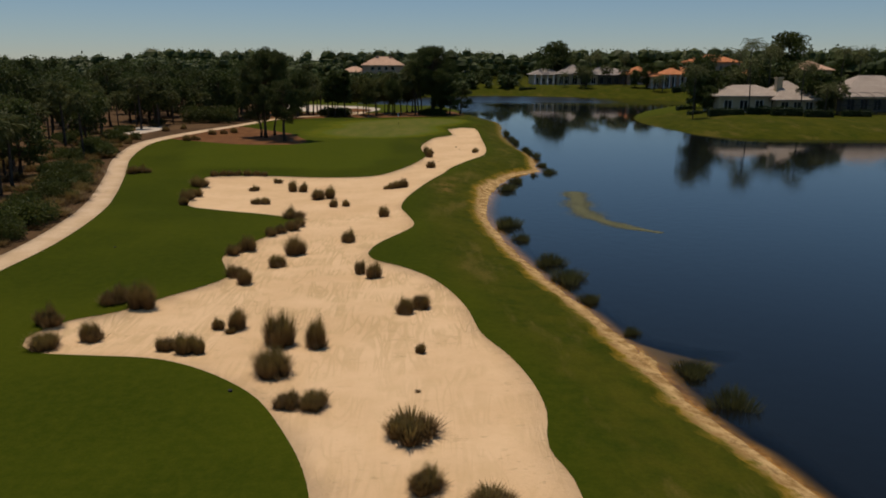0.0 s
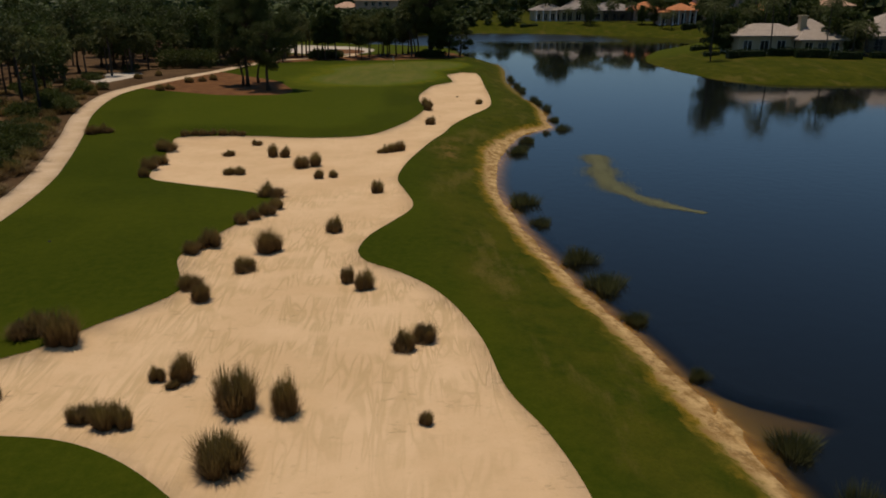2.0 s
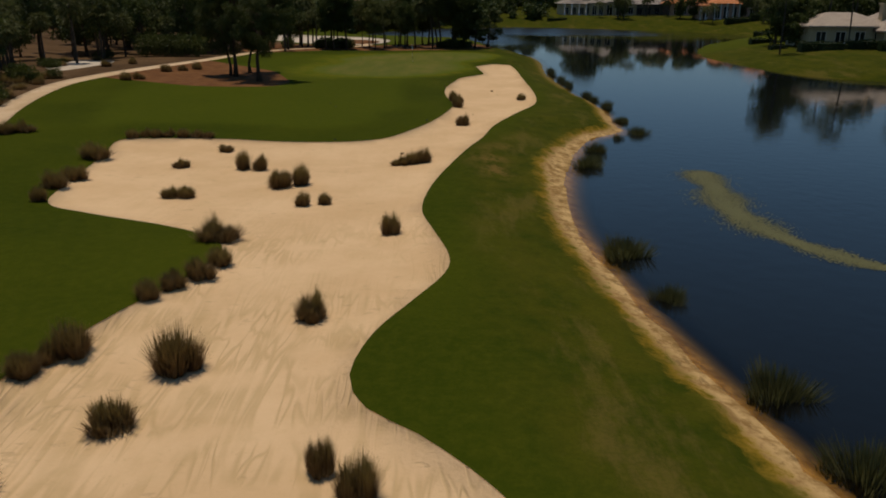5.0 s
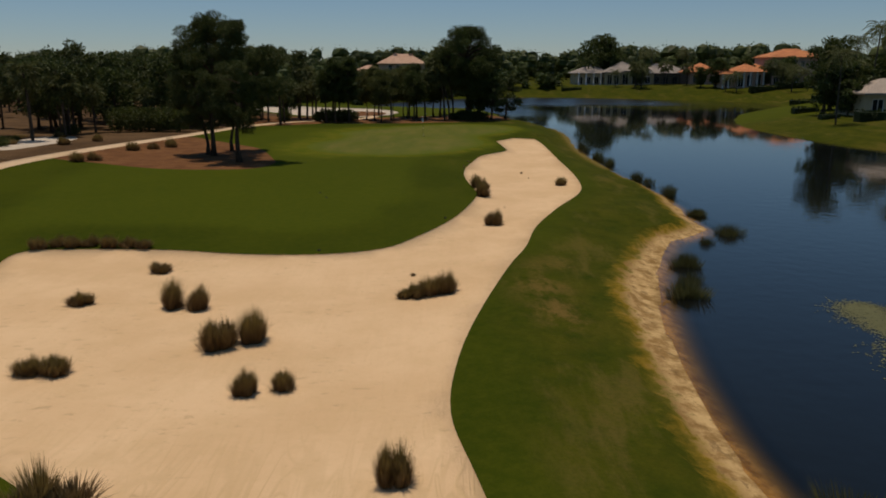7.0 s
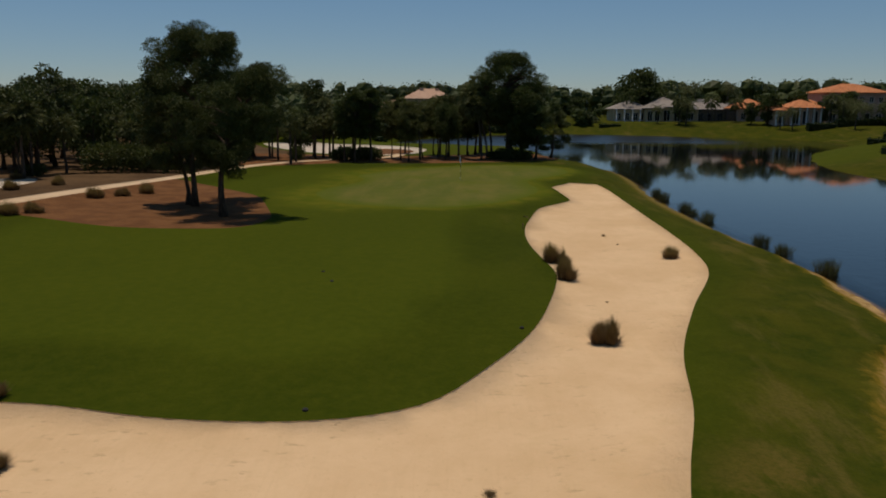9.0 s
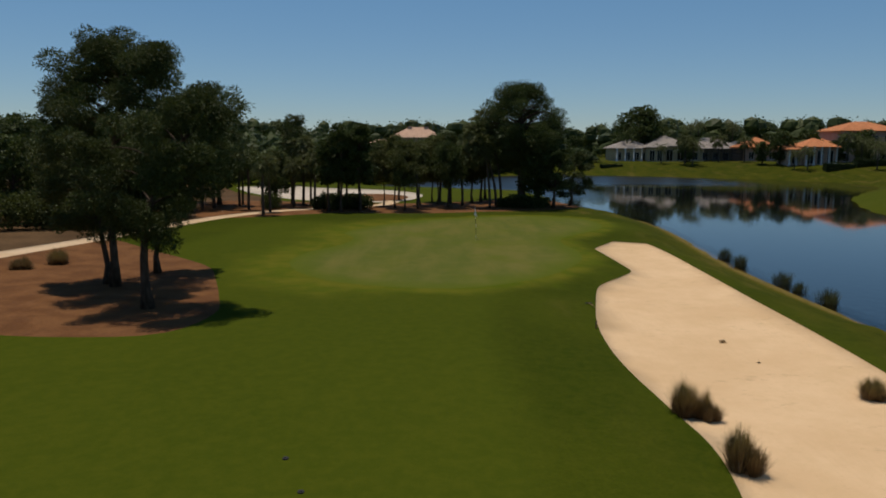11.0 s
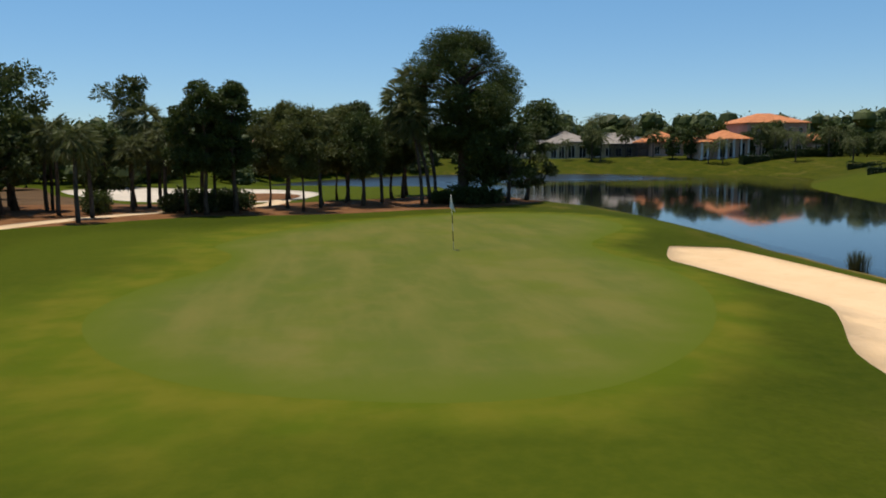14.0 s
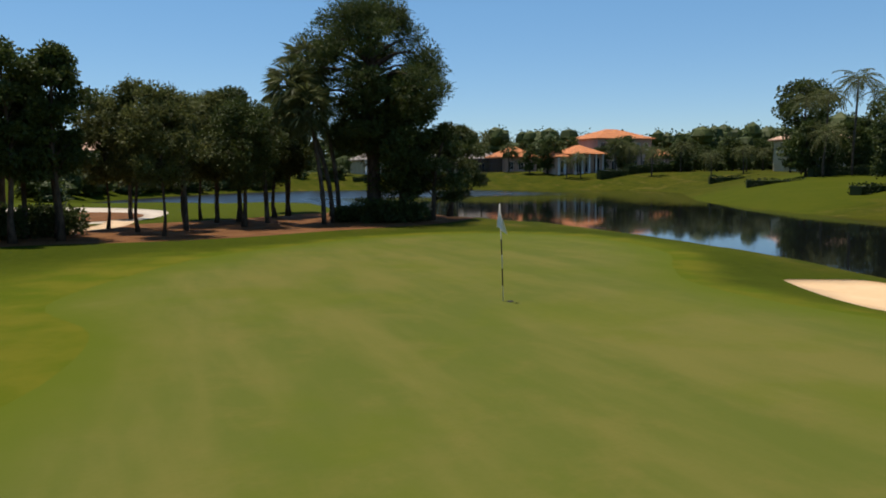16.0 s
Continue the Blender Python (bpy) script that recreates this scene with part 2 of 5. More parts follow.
def water_material():
    n = Nodes("lake_water")
    depth = n.attr("depth")
    deep = n.mix(n.ramp(n.noise(0.03, 4), 0.3, 0.7), (0.0055, 0.0065, 0.0065), (0.007, 0.009, 0.009))
    n.set(n.bsdf.inputs["IOR"], 1.33)
    calm = n.ramp(n.noise(0.018, 3, 0.5, (1, 0.55, 1)), 0.42, 0.60)
    ripple = n.add("ShaderNodeTexNoise", Vector=n.place(), Scale=1.3, Detail=3.0, Roughness=0.5).outputs["Fac"]
    wave = n.add("ShaderNodeBump", Height=ripple, Distance=0.025)
    n.set(wave.inputs["Strength"], n.math("ADD", n.math("ADD", 0.07, n.math("MULTIPLY", calm, 0.33)), n.math("MULTIPLY", n.attr("ruffle"), 0.9)))
    n.tree.links.new(wave.outputs[0], n.bsdf.inputs["Normal"])
    n.done(deep, n.math("ADD", 0.04, n.math("MULTIPLY", n.attr("ruffle"), 0.26)))
    clear = n.add("ShaderNodeBsdfTransparent", Color=(0.84, 0.75, 0.54))
    gloss = n.add("ShaderNodeBsdfGlossy", Roughness=0.04)
    n.tree.links.new(wave.outputs[0], gloss.inputs["Normal"])
    fresnel = n.add("ShaderNodeFresnel", IOR=1.33)
    shallow = n.add("ShaderNodeMixShader")
    n.tree.links.new(fresnel.outputs[0], shallow.inputs[0])
    n.tree.links.new(clear.outputs[0], shallow.inputs[1])
    n.tree.links.new(gloss.outputs[0], shallow.inputs[2])
    both = n.add("ShaderNodeMixShader", Fac=n.ramp(depth, -0.05, 0.62))
    n.tree.links.new(shallow.outputs[0], both.inputs[1])
    n.tree.links.new(n.bsdf.outputs[0], both.inputs[2])
    n.tree.links.new(both.outputs[0], n.tree.nodes["Material Output"].inputs["Surface"])
    return n.mat


GRASS, SAND, GREEN, WATER = grass_material(), sand_material(), green_material(), water_material()
PATH_SAND = earth_material("crushed_shell_path", (0.60, 0.43, 0.26), (0.70, 0.52, 0.34), (0.50, 0.35, 0.20))
WASTE = earth_material("white_waste_sand", (0.54, 0.46, 0.36), (0.62, 0.54, 0.43), (0.44, 0.36, 0.27))
MULCH = earth_material("pine_straw_mulch", (0.145, 0.062, 0.022), (0.215, 0.098, 0.036), (0.070, 0.034, 0.018), 1.4)
FLOOR = earth_material("dry_woodland_floor", (0.082, 0.045, 0.021), (0.135, 0.077, 0.036), (0.050, 0.038, 0.016), 0.6)
PINE = leaf_material("pine_needles", (0.042, 0.060, 0.013), (0.11, 0.13, 0.033), (0.046, 0.058, 0.015), 0.2)
BROAD = leaf_material("broad_leaves", (0.038, 0.058, 0.012), (0.096, 0.122, 0.029), (0.044, 0.058, 0.014), 0.3)
OLIVE = leaf_material("olive_needles", (0.070, 0.084, 0.020), (0.165, 0.175, 0.052), (0.080, 0.086, 0.024))
PALM = leaf_material("palm_fronds", (0.07, 0.088, 0.022), (0.17, 0.18, 0.065), (0.085, 0.09, 0.028))
SHRUB = leaf_material("shrub_leaves", (0.050, 0.070, 0.014), (0.095, 0.115, 0.026), (0.055, 0.065, 0.016))
HEDGE = leaf_material("clipped_hedge_leaves", (0.018, 0.034, 0.008), (0.040, 0.060, 0.014), (0.020, 0.032, 0.008))
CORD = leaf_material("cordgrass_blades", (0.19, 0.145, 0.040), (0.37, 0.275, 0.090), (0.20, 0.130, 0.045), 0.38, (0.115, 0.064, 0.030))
DRY = leaf_material("dry_grass_blades", (0.15, 0.1, 0.045), (0.29, 0.21, 0.105), (0.12, 0.075, 0.035))
REED = leaf_material("reed_blades", (0.080, 0.090, 0.030), (0.17, 0.165, 0.062), (0.075, 0.075, 0.028))
BARK = bark_material("pine_bark", (0.055, 0.038, 0.026), (0.120, 0.085, 0.058))
PALM_BARK = bark_material("palm_bark", (0.050, 0.040, 0.030), (0.115, 0.095, 0.072))


# ---- plan ----
BUNKER_EAST = [(5.0, -119.5), (6.2, -113), (6.8, -106.4), (6.4, -103.8), (6.7, -101.6), (6.6, -99.4), (6.1, -97), (5.3, -94.6), (4.9, -91.3), (4.1, -88.2), (3.1, -86), (1.7, -84.2), (0.6, -83.2), (0.1, -81.7), (0.5, -79.4), (1.5, -77.1), (2.4, -75), (2.6, -73.2), (2.1, -70), (1.65, -67), (1.9, -63.8), (2.65, -60), (4.15, -54.3), (5.25, -50.8), (6.25, -46.5), (8.05, -41.5), (10.3, -36), (11.1, -31.5), (11.5, -25), (11.7, -18.5), (12.0, -11), (12.2, -5), (12.1, -1), (12.0, 0.45), (11.7, 0.75), (10.9, 1.1), (10.1, 1.4), (9.8, 1.35)]
BUNKER_NORTH = [(9.2, 0.3), (8.15, -1.8), (7.6, -3.3), (7.6, -3.6), (7.75, -6), (7.9, -9), (8.0, -11), (7.95, -11.7), (7.65, -12.35), (6.7, -13.9), (5.6, -15.6), (5.05, -16.9), (4.45, -19.6), (3.7, -23.6), (3.4, -27), (3.4, -30), (3.65, -33.3), (3.85, -36.7), (2.95, -41.6), (1.95, -45.0), (0.5, -47.8), (-1.1, -50.1), (-3.5, -51.1), (-6.9, -51.1), (-10.6, -50.3), (-15.0, -50.2), (-16.8, -51.0), (-15.9, -55.8), (-15.0, -62.3), (-14.2, -65.7), (-11.9, -67.2), (-8.5, -68.9), (-6.3, -70.5), (-5.1, -72.6)]
BUNKER_WEST = [(-5.5, -75.5), (-6.4, -77.7), (-7.2, -80.3), (-7.7, -82.3), (-7.0, -84.6), (-6.5, -86.3), (-7.2, -87.8), (-8.5, -89.6), (-9.8, -91.6), (-11.4, -92.8), (-12.1, -94.8), (-11.2, -96.2), (-9, -96.6), (-6.8, -96.9), (-5.1, -97.7), (-3.5, -99), (-2.2, -100.5), (-1.1, -102.6), (-0.2, -104.8), (0.3, -107), (0.8, -111), (1.4, -116), (3, -119.8)]
GREEN_EDGE = [(-10.9, -10.3), (-9.7, -14), (-7.6, -16.6), (-5.2, -17.9), (-2.8, -18.5), (-0.6, -18.1), (1.7, -16.2), (4, -13), (5.7, -9), (6.2, -5), (5.8, -1.8), (6.1, 1), (7.6, 3.5), (9.8, 6.5), (10.8, 10.5), (10, 15), (7, 17.5), (3, 17.6), (-1, 15.6), (-5, 12.5), (-7.8, 8), (-9.5, 3.5), (-8.5, 0), (-9, -3.5), (-10.4, -6.5)]
LAKE_WEST = [(40, -215), (18, -170), (14.5, -125), (13.3, -105.3), (12.3, -101.4), (11.4, -95.1), (10.7, -89.8), (9.6, -84.4), (9.0, -80.1), (8.5, -76.2), (8.1, -70.9), (8.0, -66.5), (8.4, -62.7), (9.5, -56.9), (10.6, -52.7), (11.7, -49.3), (12.9, -46.5), (14.6, -45.2), (15.7, -43.6), (15.8, -40.4), (16.45, -34.6), (16.4, -28.1), (16.0, -20.4), (15.95, -11.7), (16.25, -3.1), (17.0, 4.6), (17.8, 14.2), (17.9, 23.8), (15.9, 31.5), (14.0, 39.2), (13.2, 46), (12.4, 54), (12.2, 61), (9, 66), (2, 68), (-7, 70.5)]
LAKE_EAST = [(-13, 76), (-14, 86), (-11, 101), (-2, 116), (12, 132), (24, 138), (34, 138), (44, 134.5), (52, 130.5), (61, 125.5), (69, 120), (75.5, 113), (79.5, 105), (80.5, 97), (77.5, 88), (69, 76), (58, 60), (50, 43), (46, 29), (45.2, 17), (45.8, 6), (47.6, -3), (51.5, -8), (60, -10), (75, -11.2), (98, -15), (130, -22), (175, -60), (175, -160), (110, -215)]
CART_PATH = [(-22, -150), (-21, -115), (-20, -95), (-19.4, -84), (-19.4, -77), (-20.3, -69), (-22, -62), (-24.8, -52.5), (-28, -42), (-29.9, -31), (-29.9, -24), (-29.0, -17), (-27.4, -9.5), (-25.3, -1.5), (-23.9, 6), (-22.6, 12.5), (-20.5, 18.3), (-17.4, 22.8), (-13, 26.5), (-9, 30), (-8, 36)]
PINE_BED = [(-29.5, -22), (-24, -24.6), (-19, -26.8), (-14.8, -27.4), (-12, -26.8), (-11.2, -23.6), (-12.1, -20), (-13.4, -16), (-14.8, -12.3), (-17, -9.5), (-21, -5.5), (-24.8, -2.5), (-27, -8), (-29, -15)]
PALM_BED = [(-24, 14.5), (-19.5, 14.8), (-15.5, 17.8), (-12, 20), (-7.5, 20), (-3.2, 20.6), (1.4, 22.5), (5, 23.4), (8.5, 24.5), (12, 27.5), (14.5, 33), (13, 39), (8, 37), (4, 36.5), (0, 34), (-5, 32), (-9, 31.5), (-14, 31.5), (-20, 33), (-27, 31)]
WASTE_BED = [(-12, 33.8), (-9, 33), (-6.6, 35.5), (-5.1, 40.5), (-5, 46.5), (-7, 53), (-10.5, 57), (-15, 59), (-21, 61), (-27, 66), (-33, 64), (-31, 56), (-26, 46), (-20, 38), (-16, 35)]


def smooth_line(points, step, closed=True):
    """Points along a Catmull-Rom curve through the given ones."""
    p, out, n = np.array(points, float), [], len(points)
    for i in range(n if closed else n - 1):
        if closed:
            a, b, c, d = (p[(i + k) % n] for k in (-1, 0, 1, 2))
        else:
            a, b, c, d = (p[min(max(i + k, 0), n - 1)] for k in (-1, 0, 1, 2))
        many = max(1, int(np.linalg.norm(c - b) / step))
        for t in np.arange(many) / many:
            out.append(0.5 * (2 * b + (c - a) * t + (2 * a - 5 * b + 4 * c - d) * t**2 + (3 * b - a - 3 * c + d) * t**3))
    return np.array(out if closed else out + [p[-1]])


def inside(poly, xy):
    x, y = xy[:, 0], xy[:, 1]
    hit = np.zeros(len(xy), bool)
    for (ax, ay), (bx, by) in zip(poly, np.roll(poly, -1, 0)):
        if ay != by:
            hit ^= ((ay > y) != (by > y)) & (x < (bx - ax) * (y - ay) / (by - ay) + ax)
    return hit


def gap(poly, xy, closed=True):
    """Distance from the points to a line of points."""
    best = np.full(len(xy), 1e9)
    ends = np.roll(poly, -1, 0)
    for a, b in list(zip(poly, ends))[: None if closed else -1]:
        ab = b - a
        t = np.clip(((xy - a) @ ab) / max(ab @ ab, 1e-9), 0, 1)
        best = np.minimum(best, ((xy - a - t[:, None] * ab) ** 2).sum(1))
    return np.sqrt(best)


def signed(poly, xy):
    """Distance to a closed outline, negative inside."""
    return np.where(inside(poly, xy), -1, 1) * gap(poly, xy)


def step01(v, lo, hi):
    t = np.clip((np.asarray(v, float) - lo) / (hi - lo), 0, 1)
    return t * t * (3 - 2 * t)


BUNKER = smooth_line(BUNKER_EAST + BUNKER_NORTH + BUNKER_WEST, 0.6)
GREEN_LINE = smooth_line(GREEN_EDGE, 0.7)
LAKE = smooth_line(LAKE_WEST + LAKE_EAST, 2.0)
TRACK = smooth_line(CART_PATH, 1.2, False)
side = np.gradient(TRACK, axis=0)
side = np.stack([-side[:, 1], side[:, 0]], 1) / np.linalg.norm(side, axis=1)[:, None]
TRACK_EDGE = np.concatenate([TRACK + 0.72 * side, (TRACK - 1.0 * side)[::-1]])
ISLE_LINE = smooth_line([(-14.5, 35.6), (-9.8, 34.8), (-7.2, 36.9), (-6.6, 41.5), (-7.9, 46), (-11, 49), (-16.5, 47), (-18, 41)], 0.8)
PATCH_LINE = smooth_line([(-34.5, -19), (-33.4, -13), (-33.5, -8), (-35.5, -5), (-38, -6), (-38.5, -12), (-37, -17)], 1.0)
PINE_LINE, PALM_LINE, WASTE_LINE = smooth_line(PINE_BED, 0.8), smooth_line(PALM_BED, 0.8), smooth_line(WASTE_BED, 0.9)
WOODS_EDGE = np.concatenate([TRACK[:-4], [(-20, 34), (-30, 50), (-38, 70), (-60, 88), (-200, 130), (-900, 200), (-900, -400), (-40, -400), (-22, -160)]])
SHOAL = np.array((14.8, -95.3))


def waves(xy, size, seed):
    """Gentle undulation."""
    x, y = xy[:, 0] / size, xy[:, 1] / size
    return (np.sin(x * 1.3 + seed) * np.cos(y * 0.9 + 2 * seed) + 0.6 * np.sin(x * 0.7 - y * 1.7 + 3 * seed)) / 1.6


WATER_LEVEL = -0.8


def heights(xy):
    """Height of the ground, and the distance to the water's edge."""
    xy = np.asarray(xy, float)
    x, y = xy[:, 0], xy[:, 1]
    shore = signed(LAKE, xy)
    far = np.maximum(step01(x, 30, 45), step01(y, 100, 125))
    in_bunker = signed(BUNKER, xy)
    z = -0.02 + 0.34 * step01(y, -52, -24) * step01(in_bunker, 0.3, 5.0) + 0.12 * waves(xy, 9, 1.0) * step01(shore, 4, 10) * step01(in_bunker, 0, 6)
    z -= 0.27 * step01(y, -75, -67) * step01(-y, 42, 50) * step01(-x, -5, 1) * step01(-in_bunker, -6, -0.5)
    z += 0.35 * step01(x, -18, -34) * (1 - step01(y, 20, 60)) + 0.25 * waves(xy, 16, 2.0) * step01(-x, 22, 40)
    # a worn ledge of sand runs along the south-western shore
    ragged = shore + 0.45 * waves(xy, 0.9, 5.0) + 0.22 * waves(xy, 0.37, 7.0)
    ledge = 0.26 * step01(shore, -0.3, 1.1) + 0.36 * step01(ragged, 0.95, 1.5) + 0.38 * step01(shore, 1.5, 5.0)
    sandy = step01(-y, 12, 30)
    near_bank = step01(shore, -0.3, 4.5) * (1 - sandy) + ledge * sandy
    near = WATER_LEVEL - 0.02 + (z - WATER_LEVEL) * near_bank
    bank = WATER_LEVEL + 0.8 * step01(shore, -0.3, 5) + (1.1 + 1.4 * step01(y, 25, 75)) * step01(shore, 1, 18) + 0.25 * waves(xy, 14, 3.0) * step01(shore, 4, 20)
    z = near * (1 - far) + bank * far
    z -= 0.12 * step01(-in_bunker, -0.2, 2.2) * (1 - far)
    z += 0.06 * step01(-in_bunker, -2.5, -0.3) * step01(in_bunker, -0.1, 0.2) * (1 - far)
    on_green = signed(GREEN_LINE, xy)
    z += (0.30 - z) * step01(-on_green, -5, 3) * step01(shore, 3, 9) * 0.9
    deep = WATER_LEVEL - 0.02 - 1.7 * step01(-shore, -0.4, 4.0) + 1.31 * np.exp(-((xy - SHOAL) ** 2 / (6.0, 2.6)).sum(1))
    z = np.where(shore < 0, np.minimum(deep, WATER_LEVEL - 0.05 + 0.2 * step01(-shore, 0.2, 0) - 0.15 * step01(-shore, 0.3, 1.6)), z)
    return z, shore


def ground_at(x, y):
    return float(heights(np.array([(x, y)]))[0][0])


# ---- ground: one sheet, cut along its outlines ----
from mathutils.geometry import delaunay_2d_cdt


def ground_points():
    rng = np.random.default_rng(3)
    rings = [(-36, 26, -128, 44, 1.25), (-120, 140, -230, 230, 5.0), (-420, 420, -420, 520, 24.0), (-3200, 3200, -3200, 3200, 320.0)]
    out = []
    for i, (x0, x1, y0, y1, step) in enumerate(rings):
        gx, gy = np.meshgrid(np.arange(x0, x1 + 0.1, step), np.arange(y0, y1 + 0.1, step))
        p = np.stack([gx.ravel(), gy.ravel()], 1)
        if i:
            a, b, c, d, last = rings[i - 1]
            p = p[~((p[:, 0] > a - last) & (p[:, 0] < b + last) & (p[:, 1] > c - last) & (p[:, 1] < d + last))]
        out.append(p + rng.uniform(-0.2, 0.2, p.shape) * step * (i < 3))
    shore_line = smooth_line(LAKE_WEST[2:18], 0.5, False)
    away = np.gradient(shore_line, axis=0)
    away = np.stack([-away[:, 1], away[:, 0]], 1) / np.linalg.norm(away, axis=1)[:, None]
    out += [shore_line + d * away + rng.uniform(-0.12, 0.12, shore_line.shape) for d in np.linspace(-0.5, 2.9, 9)]
    return np.concatenate(out)


def build_ground():
    lines = [(BUNKER, True), (GREEN_LINE, True), (TRACK_EDGE, True), (PINE_LINE, True), (PALM_LINE, True), (WASTE_LINE, True), (PATCH_LINE, True), (ISLE_LINE, True), (LAKE, True), (WOODS_EDGE, True)]
    free = ground_points()
    keep = np.ones(len(free), bool)
    for line, closed in lines[:6]:
        keep &= gap(line, free) > 0.35
    free = free[keep]
    points, edges = [free], []
    count = len(free)
    for line, closed in lines:
        points.append(line)
        edges += [(count + i, count + (i + 1) % len(line)) for i in range(len(line))]
        count += len(line)
    points = np.concatenate(points)
    verts, _, faces, *_ = delaunay_2d_cdt([Vector(p) for p in points], edges, [], 0, 1e-4)
    xy = np.array([(v.x, v.y) for v in verts])
    tris = np.array([f for f in faces if len(f) == 3])
    a, b, c = (xy[tris[:, k]] for k in range(3))
    turn = (b[:, 0] - a[:, 0]) * (c[:, 1] - a[:, 1]) - (b[:, 1] - a[:, 1]) * (c[:, 0] - a[:, 0])
    tris[turn < 0] = tris[turn < 0][:, ::-1]
    mid = (a + b + c) / 3
    z, shore = heights(xy)
    region = np.zeros(len(tris), int)
    for number, line in ((6, WOODS_EDGE), (5, WASTE_LINE), (5, PATCH_LINE), (4, ISLE_LINE), (4, PALM_LINE), (3, PINE_LINE), (2, TRACK_EDGE), (1, GREEN_LINE), (7, BUNKER)):
        region[inside(line, mid)] = number
    region[(region == 6) & inside(LAKE, mid)] = 0
    made = {}
    kinds = {0: ("ground", GRASS, "mown green golf course grass, dry and sandy along the lake"), 1: ("putting_green", GREEN, "closely mown pale olive putting green turf"), 2: ("cart_path", PATH_SAND, "pale pinkish crushed shell cart path"), 3: ("mulch_bed", MULCH, "reddish brown pine straw bed under the pines"), 4: ("mulch_bed", MULCH, "reddish brown pine straw bed under the palms"), 5: ("waste_sand", WASTE, "white sand waste area behind the palms"), 6: ("woodland_floor", FLOOR, "dry brown woodland floor with straw and sand"), 7: ("bunker_sand", SAND, "long pale sand waste bunker with raked tracks")}
    lip = {0: 0.0, 1: 0.0, 2: -0.02, 3: 0.0, 4: 0.0, 5: -0.02, 6: 0.0, 7: -0.035}
    for number, (name, material, label) in kinds.items():
        own = tris[region == number]
        used, flat = np.unique(own, return_inverse=True)
        flat = flat.reshape(-1, 3)
        pts = np.column_stack([xy[used], z[used] + lip[number]])
        if number in (7, 2, 5):
            # a turned-up rim that meets the grass at the edge of the hollow
            e = np.concatenate([flat[:, [0, 1]], flat[:, [1, 2]], flat[:, [2, 0]]])
            key = {tuple(v) for v in e.tolist()}
            rim = [v for v in key if (v[1], v[0]) not in key]
            low = {v for pair in rim for v in pair}
            lift = {v: len(pts) + i for i, v in enumerate(sorted(low))}
            pts = np.concatenate([pts, [(*xy[used[v]], z[used[v]]) for v in sorted(low)]])
            flat = np.concatenate([flat, [(p, lift[q], q) for p, q in rim], [(p, lift[p], lift[q]) for p, q in rim]])
        mesh = bpy.data.meshes.new(name)
        mesh.from_pydata(pts.tolist(), [], flat.tolist())
        mesh.polygons.foreach_set("use_smooth", [True] * len(flat))
        mesh.materials.append(material)
        ob = tagged(new(name, mesh), label, "ground", kind="structure")
        if number == 0:
            here = xy[used]
            collar = signed(GREEN_LINE, here)
            dead = sum(np.exp(-(((here - spot) / size) ** 2).sum(1)) for spot, size in (((5.8, -53.8), (0.9, 0.8)), ((5.0, -57.0), (1.0, 1.3)), ((5.3, -60.0), (0.8, 1.4))))
            values = {"straw": np.minimum(1.0, 1.3 * dead), "shore": shore[used] + 0.25, "verge": shore[used] + 0.25 - 0.65 * np.exp(-(((here[:, 1] + 55.5) / 5.5) ** 2)), "bank": step01(here[:, 0], 40, 26) * step01(here[:, 1], 60, 30) * (0.22 + 0.78 * step01(-here[:, 1], 24, 42)), "collar": np.maximum(0.95 * step01(collar, 1.9, 0.4), 0.8 * step01(collar, 5.5, 0.8) * step01(-here[:, 0], 2, 9)), "mown": step01(signed(BUNKER, here), 3.4, 4.6) * np.maximum(step01(-here[:, 0], -4, -1) * step01(gap(TRACK, here, False), 5.5, 7), step01(here[:, 1], 28, 32)) * np.maximum(step01(here[:, 1], -54, -50) * step01(here[:, 1], 14, 8), step01(here[:, 1], 30, 36) * step01(here[:, 1], 75, 66)), "rough": np.maximum(step01(signed(BUNKER, here), 0, 2) * step01(here[:, 0] + 0.02 * here[:, 1], 1, 3.5), 0.0) * step01(collar, 2, 5)}
            for key, value in values.items():
                mesh.attributes.new(key, "FLOAT", "POINT").data.foreach_set("value", np.asarray(value, np.float32))
        if number == 1:
            inward = -signed(GREEN_LINE, xy[used])
            mesh.attributes.new("inward", "FLOAT", "POINT").data.foreach_set("value", inward.astype(np.float32))
        made[name] = ob
    return made


